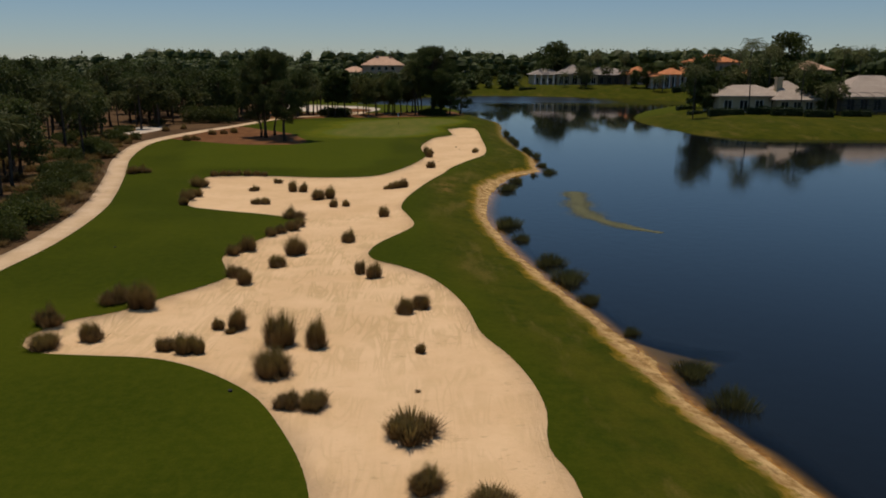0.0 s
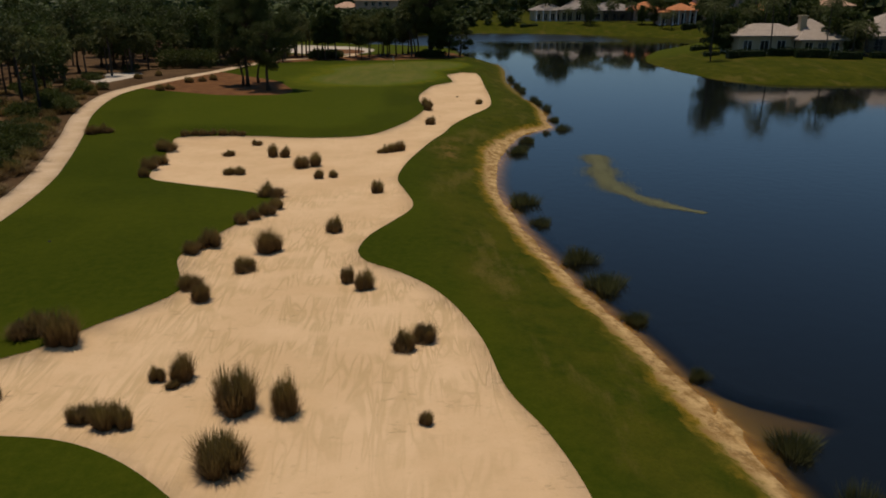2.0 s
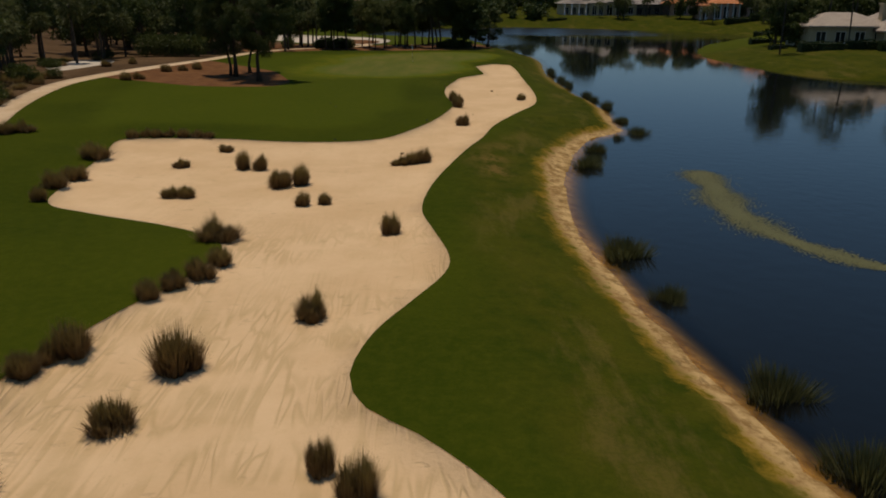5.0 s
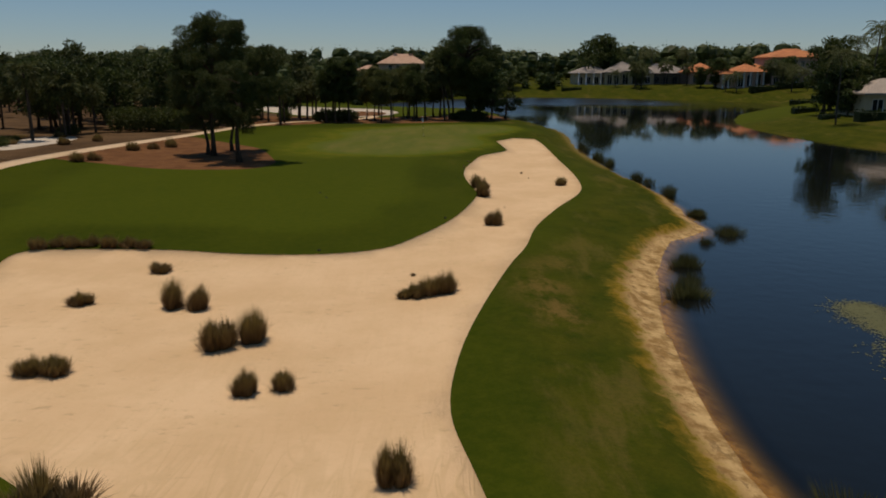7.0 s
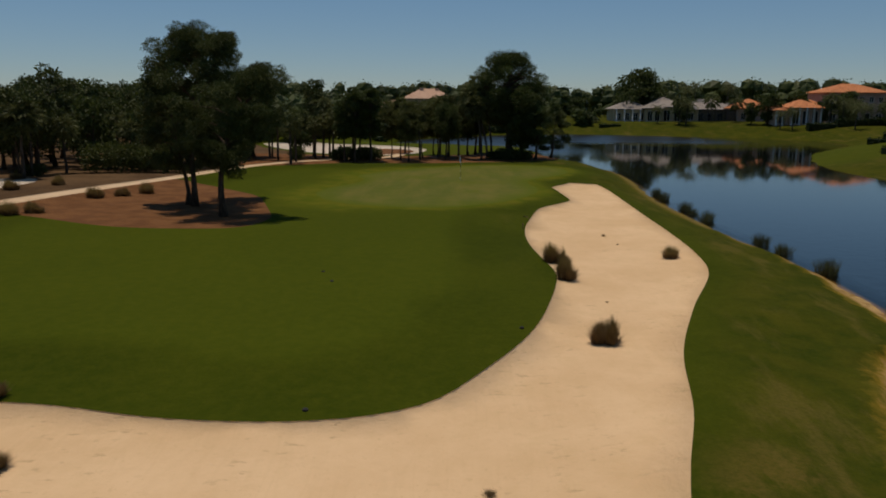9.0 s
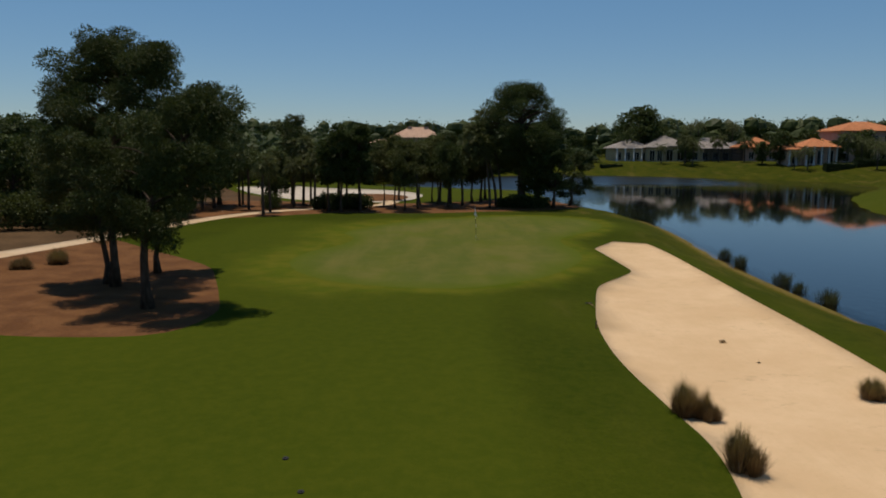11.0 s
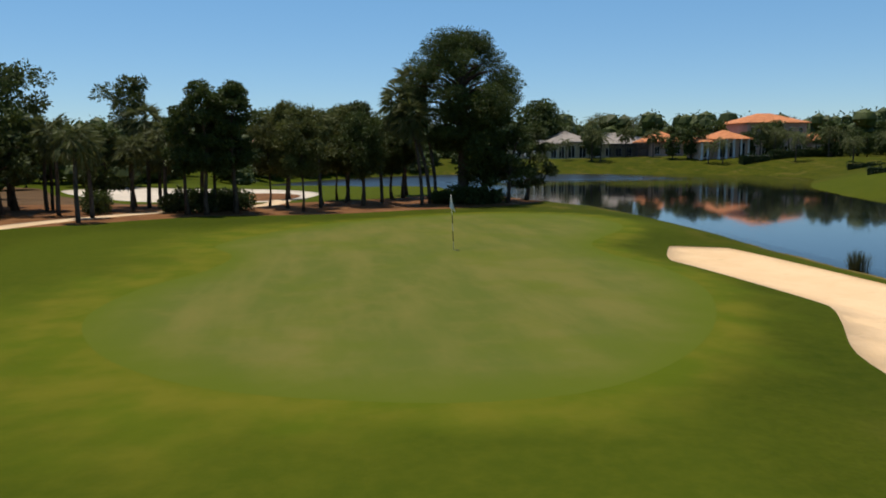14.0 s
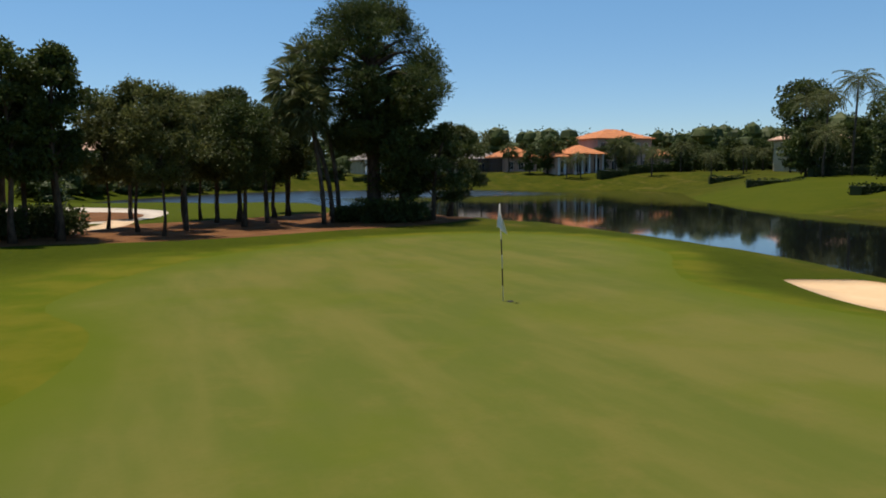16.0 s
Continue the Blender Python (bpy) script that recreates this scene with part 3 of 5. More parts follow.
def build_water():
    gx, gy = np.meshgrid(np.arange(-60, 186, 2.5), np.arange(-220, 156, 2.5))
    near_x, near_y = np.meshgrid(np.arange(6, 24, 0.6), np.arange(-125, 60, 0.6))
    grid = np.stack([gx.ravel(), gy.ravel()], 1)
    fine = np.stack([near_x.ravel(), near_y.ravel()], 1)
    grid = grid[~((grid[:, 0] > 5) & (grid[:, 0] < 24.5) & (grid[:, 1] > -126) & (grid[:, 1] < 60.5))]
    p = np.concatenate([grid, fine])
    p = p[signed(LAKE, p) < 2.6]
    verts, _, faces, *_ = delaunay_2d_cdt([Vector(v) for v in p], [], [], 0, 1e-4)
    xy = np.array([(v.x, v.y) for v in verts])
    tris = np.array([f for f in faces if len(f) == 3])
    long_side = np.max([np.linalg.norm(xy[tris[:, k]] - xy[tris[:, k - 1]], axis=1) for k in range(3)], 0)
    tris = tris[(long_side < 6)]
    a, b, c = (xy[tris[:, k]] for k in range(3))
    turn = (b[:, 0] - a[:, 0]) * (c[:, 1] - a[:, 1]) - (b[:, 1] - a[:, 1]) * (c[:, 0] - a[:, 0])
    tris[turn < 0] = tris[turn < 0][:, ::-1]
    mesh = bpy.data.meshes.new("water")
    mesh.from_pydata([(x, y, WATER_LEVEL) for x, y in xy], [], tris.tolist())
    mesh.materials.append(WATER)
    depth = WATER_LEVEL - heights(xy)[0]
    mesh.attributes.new("depth", "FLOAT", "POINT").data.foreach_set("value", depth.astype(np.float32))
    ruffle = np.maximum(step01(xy[:, 1], 45, 70) * step01(-xy[:, 0], -26, -14), step01(xy[:, 1], 82, 102) * step01(-xy[:, 0], -68, -50))
    mesh.attributes.new("ruffle", "FLOAT", "POINT").data.foreach_set("value", ruffle.astype(np.float32))
    return tagged(new("water", mesh), "calm dark blue lake water reflecting sky and trees", "water", kind="structure")


build_ground()
build_water()

# ---- small mesh helpers ----
class Shape:
    """Vertices and faces gathered into one mesh."""

    def __init__(self):
        self.v, self.f, self.n = [], [], 0

    def put(self, verts, faces):
        verts = np.asarray(verts, float).reshape(-1, 3)
        self.v.append(verts)
        self.f += [tuple(i + self.n for i in face) for face in faces]
        self.n += len(verts)
        return self

    def box(self, x0, y0, z0, x1, y1, z1):
        c = [(x, y, z) for z in (z0, z1) for x, y in ((x0, y0), (x1, y0), (x1, y1), (x0, y1))]
        return self.put(c, [(3, 2, 1, 0), (4, 5, 6, 7), (0, 1, 5, 4), (1, 2, 6, 5), (2, 3, 7, 6), (3, 0, 4, 7)])

    def tube(self, line, radii, sides=8, cap=True):
        line = np.asarray(line, float)
        ahead = np.gradient(line, axis=0)
        rings = []
        for p, d, r in zip(line, ahead, radii):
            d = d / max(np.linalg.norm(d), 1e-9)
            a = np.cross(d, (0.31, 0.95, 0.02) if abs(d[1]) < 0.9 else (1, 0, 0))
            a /= np.linalg.norm(a)
            b = np.cross(d, a)
            t = np.arange(sides) / sides * math.tau
            rings.append(p + r * (np.cos(t)[:, None] * a + np.sin(t)[:, None] * b))
        faces = [(k * sides + i, k * sides + (i + 1) % sides, (k + 1) * sides + (i + 1) % sides, (k + 1) * sides + i) for k in range(len(line) - 1) for i in range(sides)]
        if cap:
            faces += [tuple(range(sides))[::-1], tuple(range((len(line) - 1) * sides, len(line) * sides))]
        return self.put(np.concatenate(rings), faces)

    def quads(self, corners):
        """corners: n x 4 x 3."""
        n = len(corners)
        base = np.arange(n)[:, None] * 4 + np.arange(4)
        return self.put(corners.reshape(-1, 3), base.tolist())

    def mesh(self, name, material, smooth=False):
        m = bpy.data.meshes.new(name)
        m.from_pydata(np.concatenate(self.v).tolist(), [], self.f)
        if smooth:
            m.polygons.foreach_set("use_smooth", [True] * len(m.polygons))
        m.materials.append(material)
        m.update()
        return m


def part(name, shape, material, parent, label="", smooth=False):
    ob = new(name, shape if isinstance(shape, bpy.types.Mesh) else shape.mesh(name, material, smooth))
    ob.parent = parent
    if label:
        ob["label"] = label
    return ob


def thing(name, label, category, group="", x=0.0, y=0.0, z=None, turn=0.0):
    ob = new(name)
    ob.empty_display_size = 0.2
    ob.matrix_basis = pose(x, y, ground_at(x, y) if z is None else z, 0, 0, turn)
    return tagged(ob, label, category, group)


def leaf_quads(rng, at, way, length, width):
    """Pointed leaves at the given places, along the given ways."""
    n = len(at)
    way = way / np.linalg.norm(way, axis=1)[:, None]
    across = np.cross(way, rng.normal(size=(n, 3)))
    across /= np.linalg.norm(across, axis=1)[:, None] + 1e-9
    length, width = np.broadcast_to(length, n)[:, None], np.broadcast_to(width, n)[:, None]
    sag = np.array((0, 0, -0.12)) * length
    return np.stack([at, at + way * length * 0.45 + across * width, at + way * length + sag, at + way * length * 0.5 - across * width], 1)


def clump_leaves(rng, centre, radii, count, length, width, droop=0.0):
    """Leaves through an uneven rounded clump, denser towards its skin."""
    d = rng.normal(size=(count, 3))
    d /= np.linalg.norm(d, axis=1)[:, None]
    lump = 1 + 0.22 * np.sin(d[:, 0] * 5 + centre[0] * 3) * np.cos(d[:, 2] * 4 + centre[1])
    at = centre + d * np.asarray(radii) * (rng.uniform(0.25, 1.0, count) ** 0.5 * lump)[:, None]
    way = d + rng.normal(scale=0.7, size=(count, 3)) + (0, 0, 0.25 - droop)
    return leaf_quads(rng, at, way, length * rng.uniform(0.6, 1.3, count), width * rng.uniform(0.7, 1.3, count))


# ---- trees ----
def tree_meshes(seed, height, trunk, bare, spread, clumps, leaves, length, width, flat=0.7, lean=0.0, top=1.0, wide_at=0.6, lump=(0.24, 0.38), bow=1.5):
    """Trunk, limbs and crown of a tree that stands at the origin. bare: height of the free trunk; wide_at: where along the crown it is widest."""
    rng = np.random.default_rng(seed)
    t = np.linspace(0, 1, 9)
    bend = np.stack([lean * t**bow + 0.12 * np.sin(t * 5 + seed), 0.1 * np.sin(t * 4 + 2 * seed), t * height * 0.93], 1)
    bend[0, :2] = 0
    stem = Shape().tube(bend, trunk * (1 - 0.82 * t) * np.where(t < 0.05, 1.5, 1.0), 9)
    limbs, crown = Shape(), []
    for i in range(clumps):
        f = (i + rng.uniform(0.2, 0.9)) / clumps
        z = bare + (height - bare) * f * 0.94
        reach = spread * (1 - abs(f - wide_at) ** 1.6 / max(wide_at, 1 - wide_at) ** 1.6 * (1 - 0.28 * top)) * rng.uniform(0.55, 1.0)
        turn = i * 2.4 + rng.uniform(-0.5, 0.5)
        root = np.array([np.interp(z * 0.9, bend[:, 2], bend[:, k]) for k in range(3)])
        root[2] = min(z * 0.9, height * 0.9)
        r = rng.uniform(*lump) * spread
        end = np.array([root[0] + math.cos(turn) * reach * 0.8, root[1] + math.sin(turn) * reach * 0.8, min(z + rng.uniform(-0.2, 0.5), height - 0.35 * r)])
        s = np.linspace(0, 1, 5)[:, None]
        line = root + (end - root) * s + np.array((0, 0, 0.25 * reach)) * np.sin(s * math.pi) * 0.5
        limbs.tube(line, trunk * 0.34 * (1 - 0.75 * s[:, 0]) * (1 - 0.5 * f), 5, False)
        for k in range(3):
            at = end + rng.normal(scale=0.55 * r, size=3) * (1, 1, 0.5)
            crown.append(clump_leaves(rng, at, (r * 0.8, r * 0.8, r * 0.8 * flat), leaves // (3 * clumps), length, width))
    tip = np.array([bend[-1, 0], bend[-1, 1], height - 0.3 * spread * flat])
    crown.append(clump_leaves(rng, tip, (0.42 * spread, 0.42 * spread, 0.36 * spread * flat), leaves // clumps, length, width))
    leaf = Shape().quads(np.concatenate(crown))
    return stem, limbs, leaf


def grow(name, label, group, seed, leaf_material, bark=None, **form):
    bark = bark or BARK
    stem, limbs, leaf = tree_meshes(seed, **form)
    ob = thing(name, label, "tree", group, 0, 0, 0)
    part("trunk", stem, bark, ob, smooth=True)
    part("limbwork", limbs, bark, ob, smooth=True)
    part("crown", leaf, leaf_material, ob)
    return ob


def frond_mesh(seed, length, fan):
    """One palm leaf along +x from the origin, arching down."""
    rng = np.random.default_rng(seed)
    s = np.linspace(0, 1, 9)
    droop = 0.16 if fan else 0.42
    line = np.stack([length * s * (1 - 0.12 * s**2), 0.02 * np.sin(7 * s), length * (0.30 * s - droop * 1.7 * s**2.2)], 1)
    shape = Shape().tube(line, 0.022 * (1 - 0.8 * s), 4, False)
    rows = []
    if fan:
        hub = line[4]
        for a in np.linspace(-1.9, 1.9, 22):
            way = np.array([math.cos(a), math.sin(a), -0.25 - 0.25 * abs(a) + rng.uniform(-0.12, 0.12)])
            rows.append((hub + 0.03 * way, way, length * 0.62 * rng.uniform(0.8, 1.05) * (1 - 0.12 * abs(a)), 0.045))
    else:
        for k in np.linspace(0.12, 1, 26):
            p = np.array([np.interp(k, s, line[:, i]) for i in range(3)])
            for sign in (-1, 1):
                way = np.array([0.55 + 0.3 * k, sign, -0.55 + rng.uniform(-0.2, 0.15)])
                rows.append((p, way, length * 0.30 * math.sin(math.pi * min(0.97, 0.22 + 0.68 * k)) * rng.uniform(0.85, 1.1), 0.030))
    at, way, size, wide = (np.array(v) for v in zip(*rows))
    shape.quads(leaf_quads(rng, at, way, size, wide))
    return shape.mesh("frond", PALM)


FAN_FRONDS = [frond_mesh(s, 1.75, True) for s in (1, 2, 3)]
FEATHER_FRONDS = [frond_mesh(s, 2.9, False) for s in (4, 5, 6)]


def palm(label, group, x, y, height, fan=True, seed=0, lean=0.0, fronds=26, size=1.0, joined=False, facing=None):
    rng = random.Random(seed)
    ob = thing("cabbage_palm" if fan else "feather_palm", label, "palm tree", group, x, y, None, rng.uniform(0, 360) if facing is None else facing)
    s = np.linspace(0, 1, 12)
    line = np.stack([lean * s**2, 0.06 * np.sin(4 * s + seed), s * height], 1)
    line[0, 1] = 0
    ringed = 0.108 * (1.25 - 0.35 * s) * (1 + 0.10 * (np.arange(12) % 2)) * (1 if fan else 0.95)
    part("trunk", Shape().tube(line, ringed, 9), PALM_BARK, ob, smooth=True)
    gather = Shape()
    for i in range(fronds):
        f = i / fronds
        pitch = -62 + 128 * f + rng.uniform(-9, 9)
        m = Matrix.Translation((lean, line[-1, 1], height - 0.06 + 0.16 * f)) @ pose(0, 0, 0, 0, -pitch if fan else -pitch * 0.75, i * 137.5 + rng.uniform(-12, 12)) @ Matrix.Scale(size * rng.uniform(0.85, 1.12) * (1 - 0.18 * f), 4)
        mesh = rng.choice(FAN_FRONDS if fan else FEATHER_FRONDS)
        if joined:
            gather.put([m @ v.co for v in mesh.vertices], [tuple(p.vertices) for p in mesh.polygons])
        else:
            leaf = part("frond", mesh, PALM, ob)
            leaf.matrix_local = m
    if joined:
        part("crown", gather, PALM, ob)
    return ob


def shrub_mesh(seed, radius, height, leaves, length, width, material, name="shrub"):
    rng = np.random.default_rng(seed)
    rows = []
    for k in range(6):
        a = k * 1.05 + seed
        c = np.array([math.cos(a) * radius * 0.5, math.sin(a) * radius * 0.5, height * rng.uniform(0.42, 0.62)])
        rows.append(clump_leaves(rng, c, (radius * 0.55, radius * 0.55, height * 0.46), leaves // 6, length, width))
    q = np.concatenate(rows)
    q[..., 2] = np.maximum(q[..., 2], 0.02)
    shape = Shape().quads(q)
    for k in range(5):
        a = k * 1.3 + seed
        shape.tube([(0.05 * math.cos(a), 0.05 * math.sin(a), -0.05), (radius * 0.3 * math.cos(a), radius * 0.3 * math.sin(a), height * 0.5)], (0.03, 0.012), 5)
    return shape.mesh(name, material)


# ---- bunker grasses ----
def tuft_shape(seed, width, height, blades, spread=1.0, fat=1.0):
    """Arching blades that spring from a small base."""
    rng = np.random.default_rng(seed)
    a = rng.uniform(0, math.tau, blades)
    root = rng.uniform(0, 1, blades) ** 0.6
    out = np.stack([np.cos(a), np.sin(a), 0 * a], 1)
    tall = height * rng.uniform(0.5, 1.12, blades) * (1 - 0.30 * root**2)
    side_way = np.stack([-out[:, 1], out[:, 0], 0 * a], 1)
    base = out * (root * width * 0.22)[:, None]
    lean = width * rng.uniform(0.10, 0.34, blades) * (0.25 + root) * spread
    thick = rng.uniform(0.004, 0.008, blades)[:, None] * fat
    levels = []
    for s, taper in ((0, 1.0), (0.55, 0.85), (1.0, 0.08)):
        rise = tall * (s - 0.12 * root * s**3)
        at = base + out * (lean * s**1.3)[:, None] + np.stack([0 * a, 0 * a, rise], 1)
        levels += [at - side_way * thick * taper, at + side_way * thick * taper]
    v = np.stack(levels, 1)
    shape = Shape()
    base_i = np.arange(blades)[:, None] * 6
    faces = np.concatenate([base_i + np.array(q) for q in ((0, 1, 3, 2), (2, 3, 5, 4))])
    return shape.put(v.reshape(-1, 3), faces.tolist())


def bush_shape(seed, width, height, blades, spread=1.0, fat=1.0):
    """Several tufts that grow together into one uneven clump."""
    rng = random.Random(seed)
    shape = Shape()
    for k in range(4):
        w = width * rng.uniform(0.55, 0.9)
        sub = tuft_shape(seed * 7 + k, w, height * rng.uniform(0.55, 1.08), blades // 4, spread, fat)
        a, r = k * 1.57 + rng.uniform(-0.5, 0.5), rng.uniform(0.12, 0.3) * width
        shape.put(sub.v[0] + (r * math.cos(a), r * math.sin(a), 0), sub.f)
    return shape


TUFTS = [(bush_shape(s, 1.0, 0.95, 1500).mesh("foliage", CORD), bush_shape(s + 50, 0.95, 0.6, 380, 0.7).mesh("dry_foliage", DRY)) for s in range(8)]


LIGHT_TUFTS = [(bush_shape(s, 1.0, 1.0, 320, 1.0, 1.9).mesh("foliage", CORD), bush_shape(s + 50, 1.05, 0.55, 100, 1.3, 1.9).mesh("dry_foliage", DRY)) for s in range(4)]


def grass_clump(x, y, width, height, seed, label, group, light=False, name="grass_clump"):
    ob = thing(name, label, "ornamental grass", group, x, y, None, seed * 77 % 360)
    ob.location.z -= 0.03
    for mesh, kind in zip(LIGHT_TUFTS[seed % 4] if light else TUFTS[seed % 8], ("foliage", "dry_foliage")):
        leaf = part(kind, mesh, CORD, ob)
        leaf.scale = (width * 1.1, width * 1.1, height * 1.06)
    return ob


SOUTH_CLUMPS = [(-11.9, -93.3, 1.1, 1.0), (-11.0, -95.7, 1.3, 0.7), (-9.7, -94.6, 1.0, 1.0), (-1.2, -100.9, 0.9, 0.7), (-0.5, -100.8, 1.1, 0.5), (2.6, -102.7, 1.6, 0.8), (3.0, -105.5, 1.2, 0.6), (4.6, -106.4, 1.3, 0.5), (-10.4, -90.3, 1.4, 1.0), (-9.1, -90.9, 1.3, 1.3), (2.3, -91.6, 0.8, 0.9), (2.9, -90.9, 1.0, 0.9), (2.9, -96.2, 0.42, 0.42), (-2.4, -95.2, 1.3, 1.45), (-1.0, -95.5, 1.0, 1.45), (-2.2, -98.2, 1.5, 1.1), (-5.2, -93.4, 0.6, 0.6), (-4.4, -93.4, 0.8, 1.0), (-4.6, -93.9, 0.5, 0.3), (-6.5, -95.8, 0.8, 0.8), (-5.6, -96.1, 0.9, 0.9), (-5.2, -96.2, 0.5, 0.7)]
MIDDLE_CLUMPS = [(-6.2, -86.0, 1.1, 0.75), (-5.5, -87.1, 0.85, 0.85), (-5.6, -71.1, 1.6, 1.0), (-4.8, -74.0, 0.9, 0.7), (-5.1, -75.2, 1.0, 0.9), (-5.6, -76.1, 0.9, 0.8), (-6.1, -77.0, 0.8, 0.6), (-6.7, -80.5, 1.0, 1.0), (-7.1, -80.9, 0.7, 0.6), (-7.3, -81.6, 0.9, 0.7), (-1.3, -78.1, 1.0, 0.9), (-4.0, -81.2, 1.2, 1.2), (-4.5, -83.7, 1.0, 0.8), (-0.1, -85.3, 0.6, 1.1), (0.6, -86.0, 0.8, 0.9), (0.5, -69.8, 0.8, 0.9)]
NORTH_CLUMPS = [(-9.6, -64.0, 0.9, 0.6), (-8.9, -64.0, 0.9, 0.6), (-11.0, -57.8, 0.9, 0.6), (-7.7, -58.1, 0.9, 1.1), (-6.8, -58.3, 0.9, 1.05), (-5.15, -61.9, 1.35, 1.3), (-4.15, -61.4, 1.0, 1.15), (-3.5, -65.3, 0.7, 0.7), (-2.6, -65.0, 0.8, 0.6), (0.2, -57.1, 0.7, 0.35), (0.65, -57.0, 0.9, 0.55), (1.15, -56.9, 1.0, 0.75), (1.65, -56.8, 0.85, 1.1), (-9.7, -53.4, 1.0, 0.6), (-15.9, -56.5, 1.6, 1.0), (-15.1, -61.1, 1.3, 0.8), (-15.2, -62.9, 1.4, 0.9), (-14.7, -65.4, 0.8, 0.8), (4.45, -34.0, 0.75, 0.8), (3.95, -33.8, 0.9, 1.0), (4.2, -37.1, 1.0, 1.2), (4.3, -45.3, 1.05, 1.1), (9.7, -32.2, 0.9, 0.6)]
ROW_CLUMPS = [(-16.3, -50.1), (-15.6, -49.7), (-14.9, -49.8), (-14.2, -49.6), (-13.3, -49.8), (-12.4, -49.8), (-11.7, -50.0)]

count = 0
for x, y, w, h in SOUTH_CLUMPS + MIDDLE_CLUMPS + NORTH_CLUMPS + [(x, y, 0.85, 0.6) for x, y in ROW_CLUMPS]:
    count += 1
    size = "tall" if h > 0.95 else "small" if h < 0.65 else "bushy"
    edge = float(signed(BUNKER, np.array([(x, y)]))[0])
    where = "on the bunker edge" if edge > -0.9 else "in pale bunker sand"
    grass_clump(x, y, w, h, count, f"{size} olive brown cordgrass clump {where}", "bunker grass clumps")
for i, (x, y) in enumerate([(-23.6, -50.9), (-22.8, -50.2), (-26.3, -24.0), (-25.6, -22.6), (-24.1, -13.6), (-23.2, -11.8), (-25.4, -15.2), (-30.9, -9.5), (-32.2, -13.5), (-31.5, -30), (-32.8, -28), (-30.6, -43)]):
    grass_clump(x, y, 1.3, 0.9, 80 + i, "brown cordgrass clump beside the pale cart path", "path grass clumps")

# ---- reeds along the water ----
def reed_shape(seed, blades=760):
    """Upright blades that stand close together, bending a little outwards."""
    rng = np.random.default_rng(seed)
    a, out = rng.uniform(0, math.tau, blades), np.sqrt(rng.uniform(0, 1, blades))
    lump = 0.75 + 0.25 * np.sin(3 * a + seed)
    base = np.stack([np.cos(a), np.sin(a), 0 * a], 1) * (0.42 * out * lump)[:, None]
    way = base * 0.25 + rng.normal(scale=0.04, size=(blades, 3))
    way[:, 2] = rng.uniform(0.78, 1.05, blades) - 0.22 * out**2
    cross = rng.normal(size=(blades, 3)) * (1, 1, 0)
    cross *= 0.0065 / np.linalg.norm(cross, axis=1)[:, None]
    tip = base + way + base * (0.3, 0.3, 0)
    mid = base + way * 0.6
    return Shape().quads(np.stack([base - cross, mid - cross * 0.9, tip, mid + cross * 0.9], 1)).quads(np.stack([base - cross, mid + cross * 0.9, mid + cross * 0.2, base + cross], 1))


REED_TUFTS = [reed_shape(s).mesh("reed_clump", REED) for s in range(90, 94)]
THIN_TUFTS = [reed_shape(s, 300).mesh("reed_clump", REED) for s in range(94, 98)]
REED_SPOTS = [(9.1, -70.9, 1.5, 1.1), (9.5, -75.2, 1.0, 0.7), (10.3, -81.2, 1.4, 1.0), (10.7, -84.6, 1.5, 1.0), (11.0, -88.2, 0.9, 0.5), (11.8, -92.7, 0.6, 0.4), (12.9, -96.9, 1.2, 0.7), (13.3, -99.6, 1.3, 0.9), (10.8, -55.7, 1.3, 1.0), (11.5, -53.9, 0.8, 0.7), (12.2, -51.2, 1.1, 0.9), (14.5, -47.0, 0.6, 0.6), (16.4, -44.9, 1.2, 0.9), (16.5, -39.6, 1.0, 0.6), (17.0, -32.4, 1.2, 0.9), (16.9, -27.6, 1.0, 0.7), (16.7, -25.0, 1.1, 0.8), (16.6, -16.0, 1.2, 0.9), (16.6, -12.9, 0.8, 0.6), (16.6, -10.8, 1.1, 0.9), (16.7, -4.4, 1.0, 0.9), (16.9, -1.3, 1.0, 0.9)]
for i, (x, y, w, h) in enumerate(REED_SPOTS):
    ob = tagged(new("reed_clump", (THIN_TUFTS if y > -35 else REED_TUFTS)[i % 4]), "dark green reed clump standing in shallow lake water", "reeds", "shore reeds")
    ob.matrix_basis = pose(x, y, ground_at(x, y) - 0.03, 0, 0, i * 71)
    wide, tall = (1.15, 0.85) if y > -35 else (1.4, 0.62)
    ob.scale = (w * wide, w * wide, max(0.0, WATER_LEVEL - ground_at(x, y)) + h * tall + 0.12)


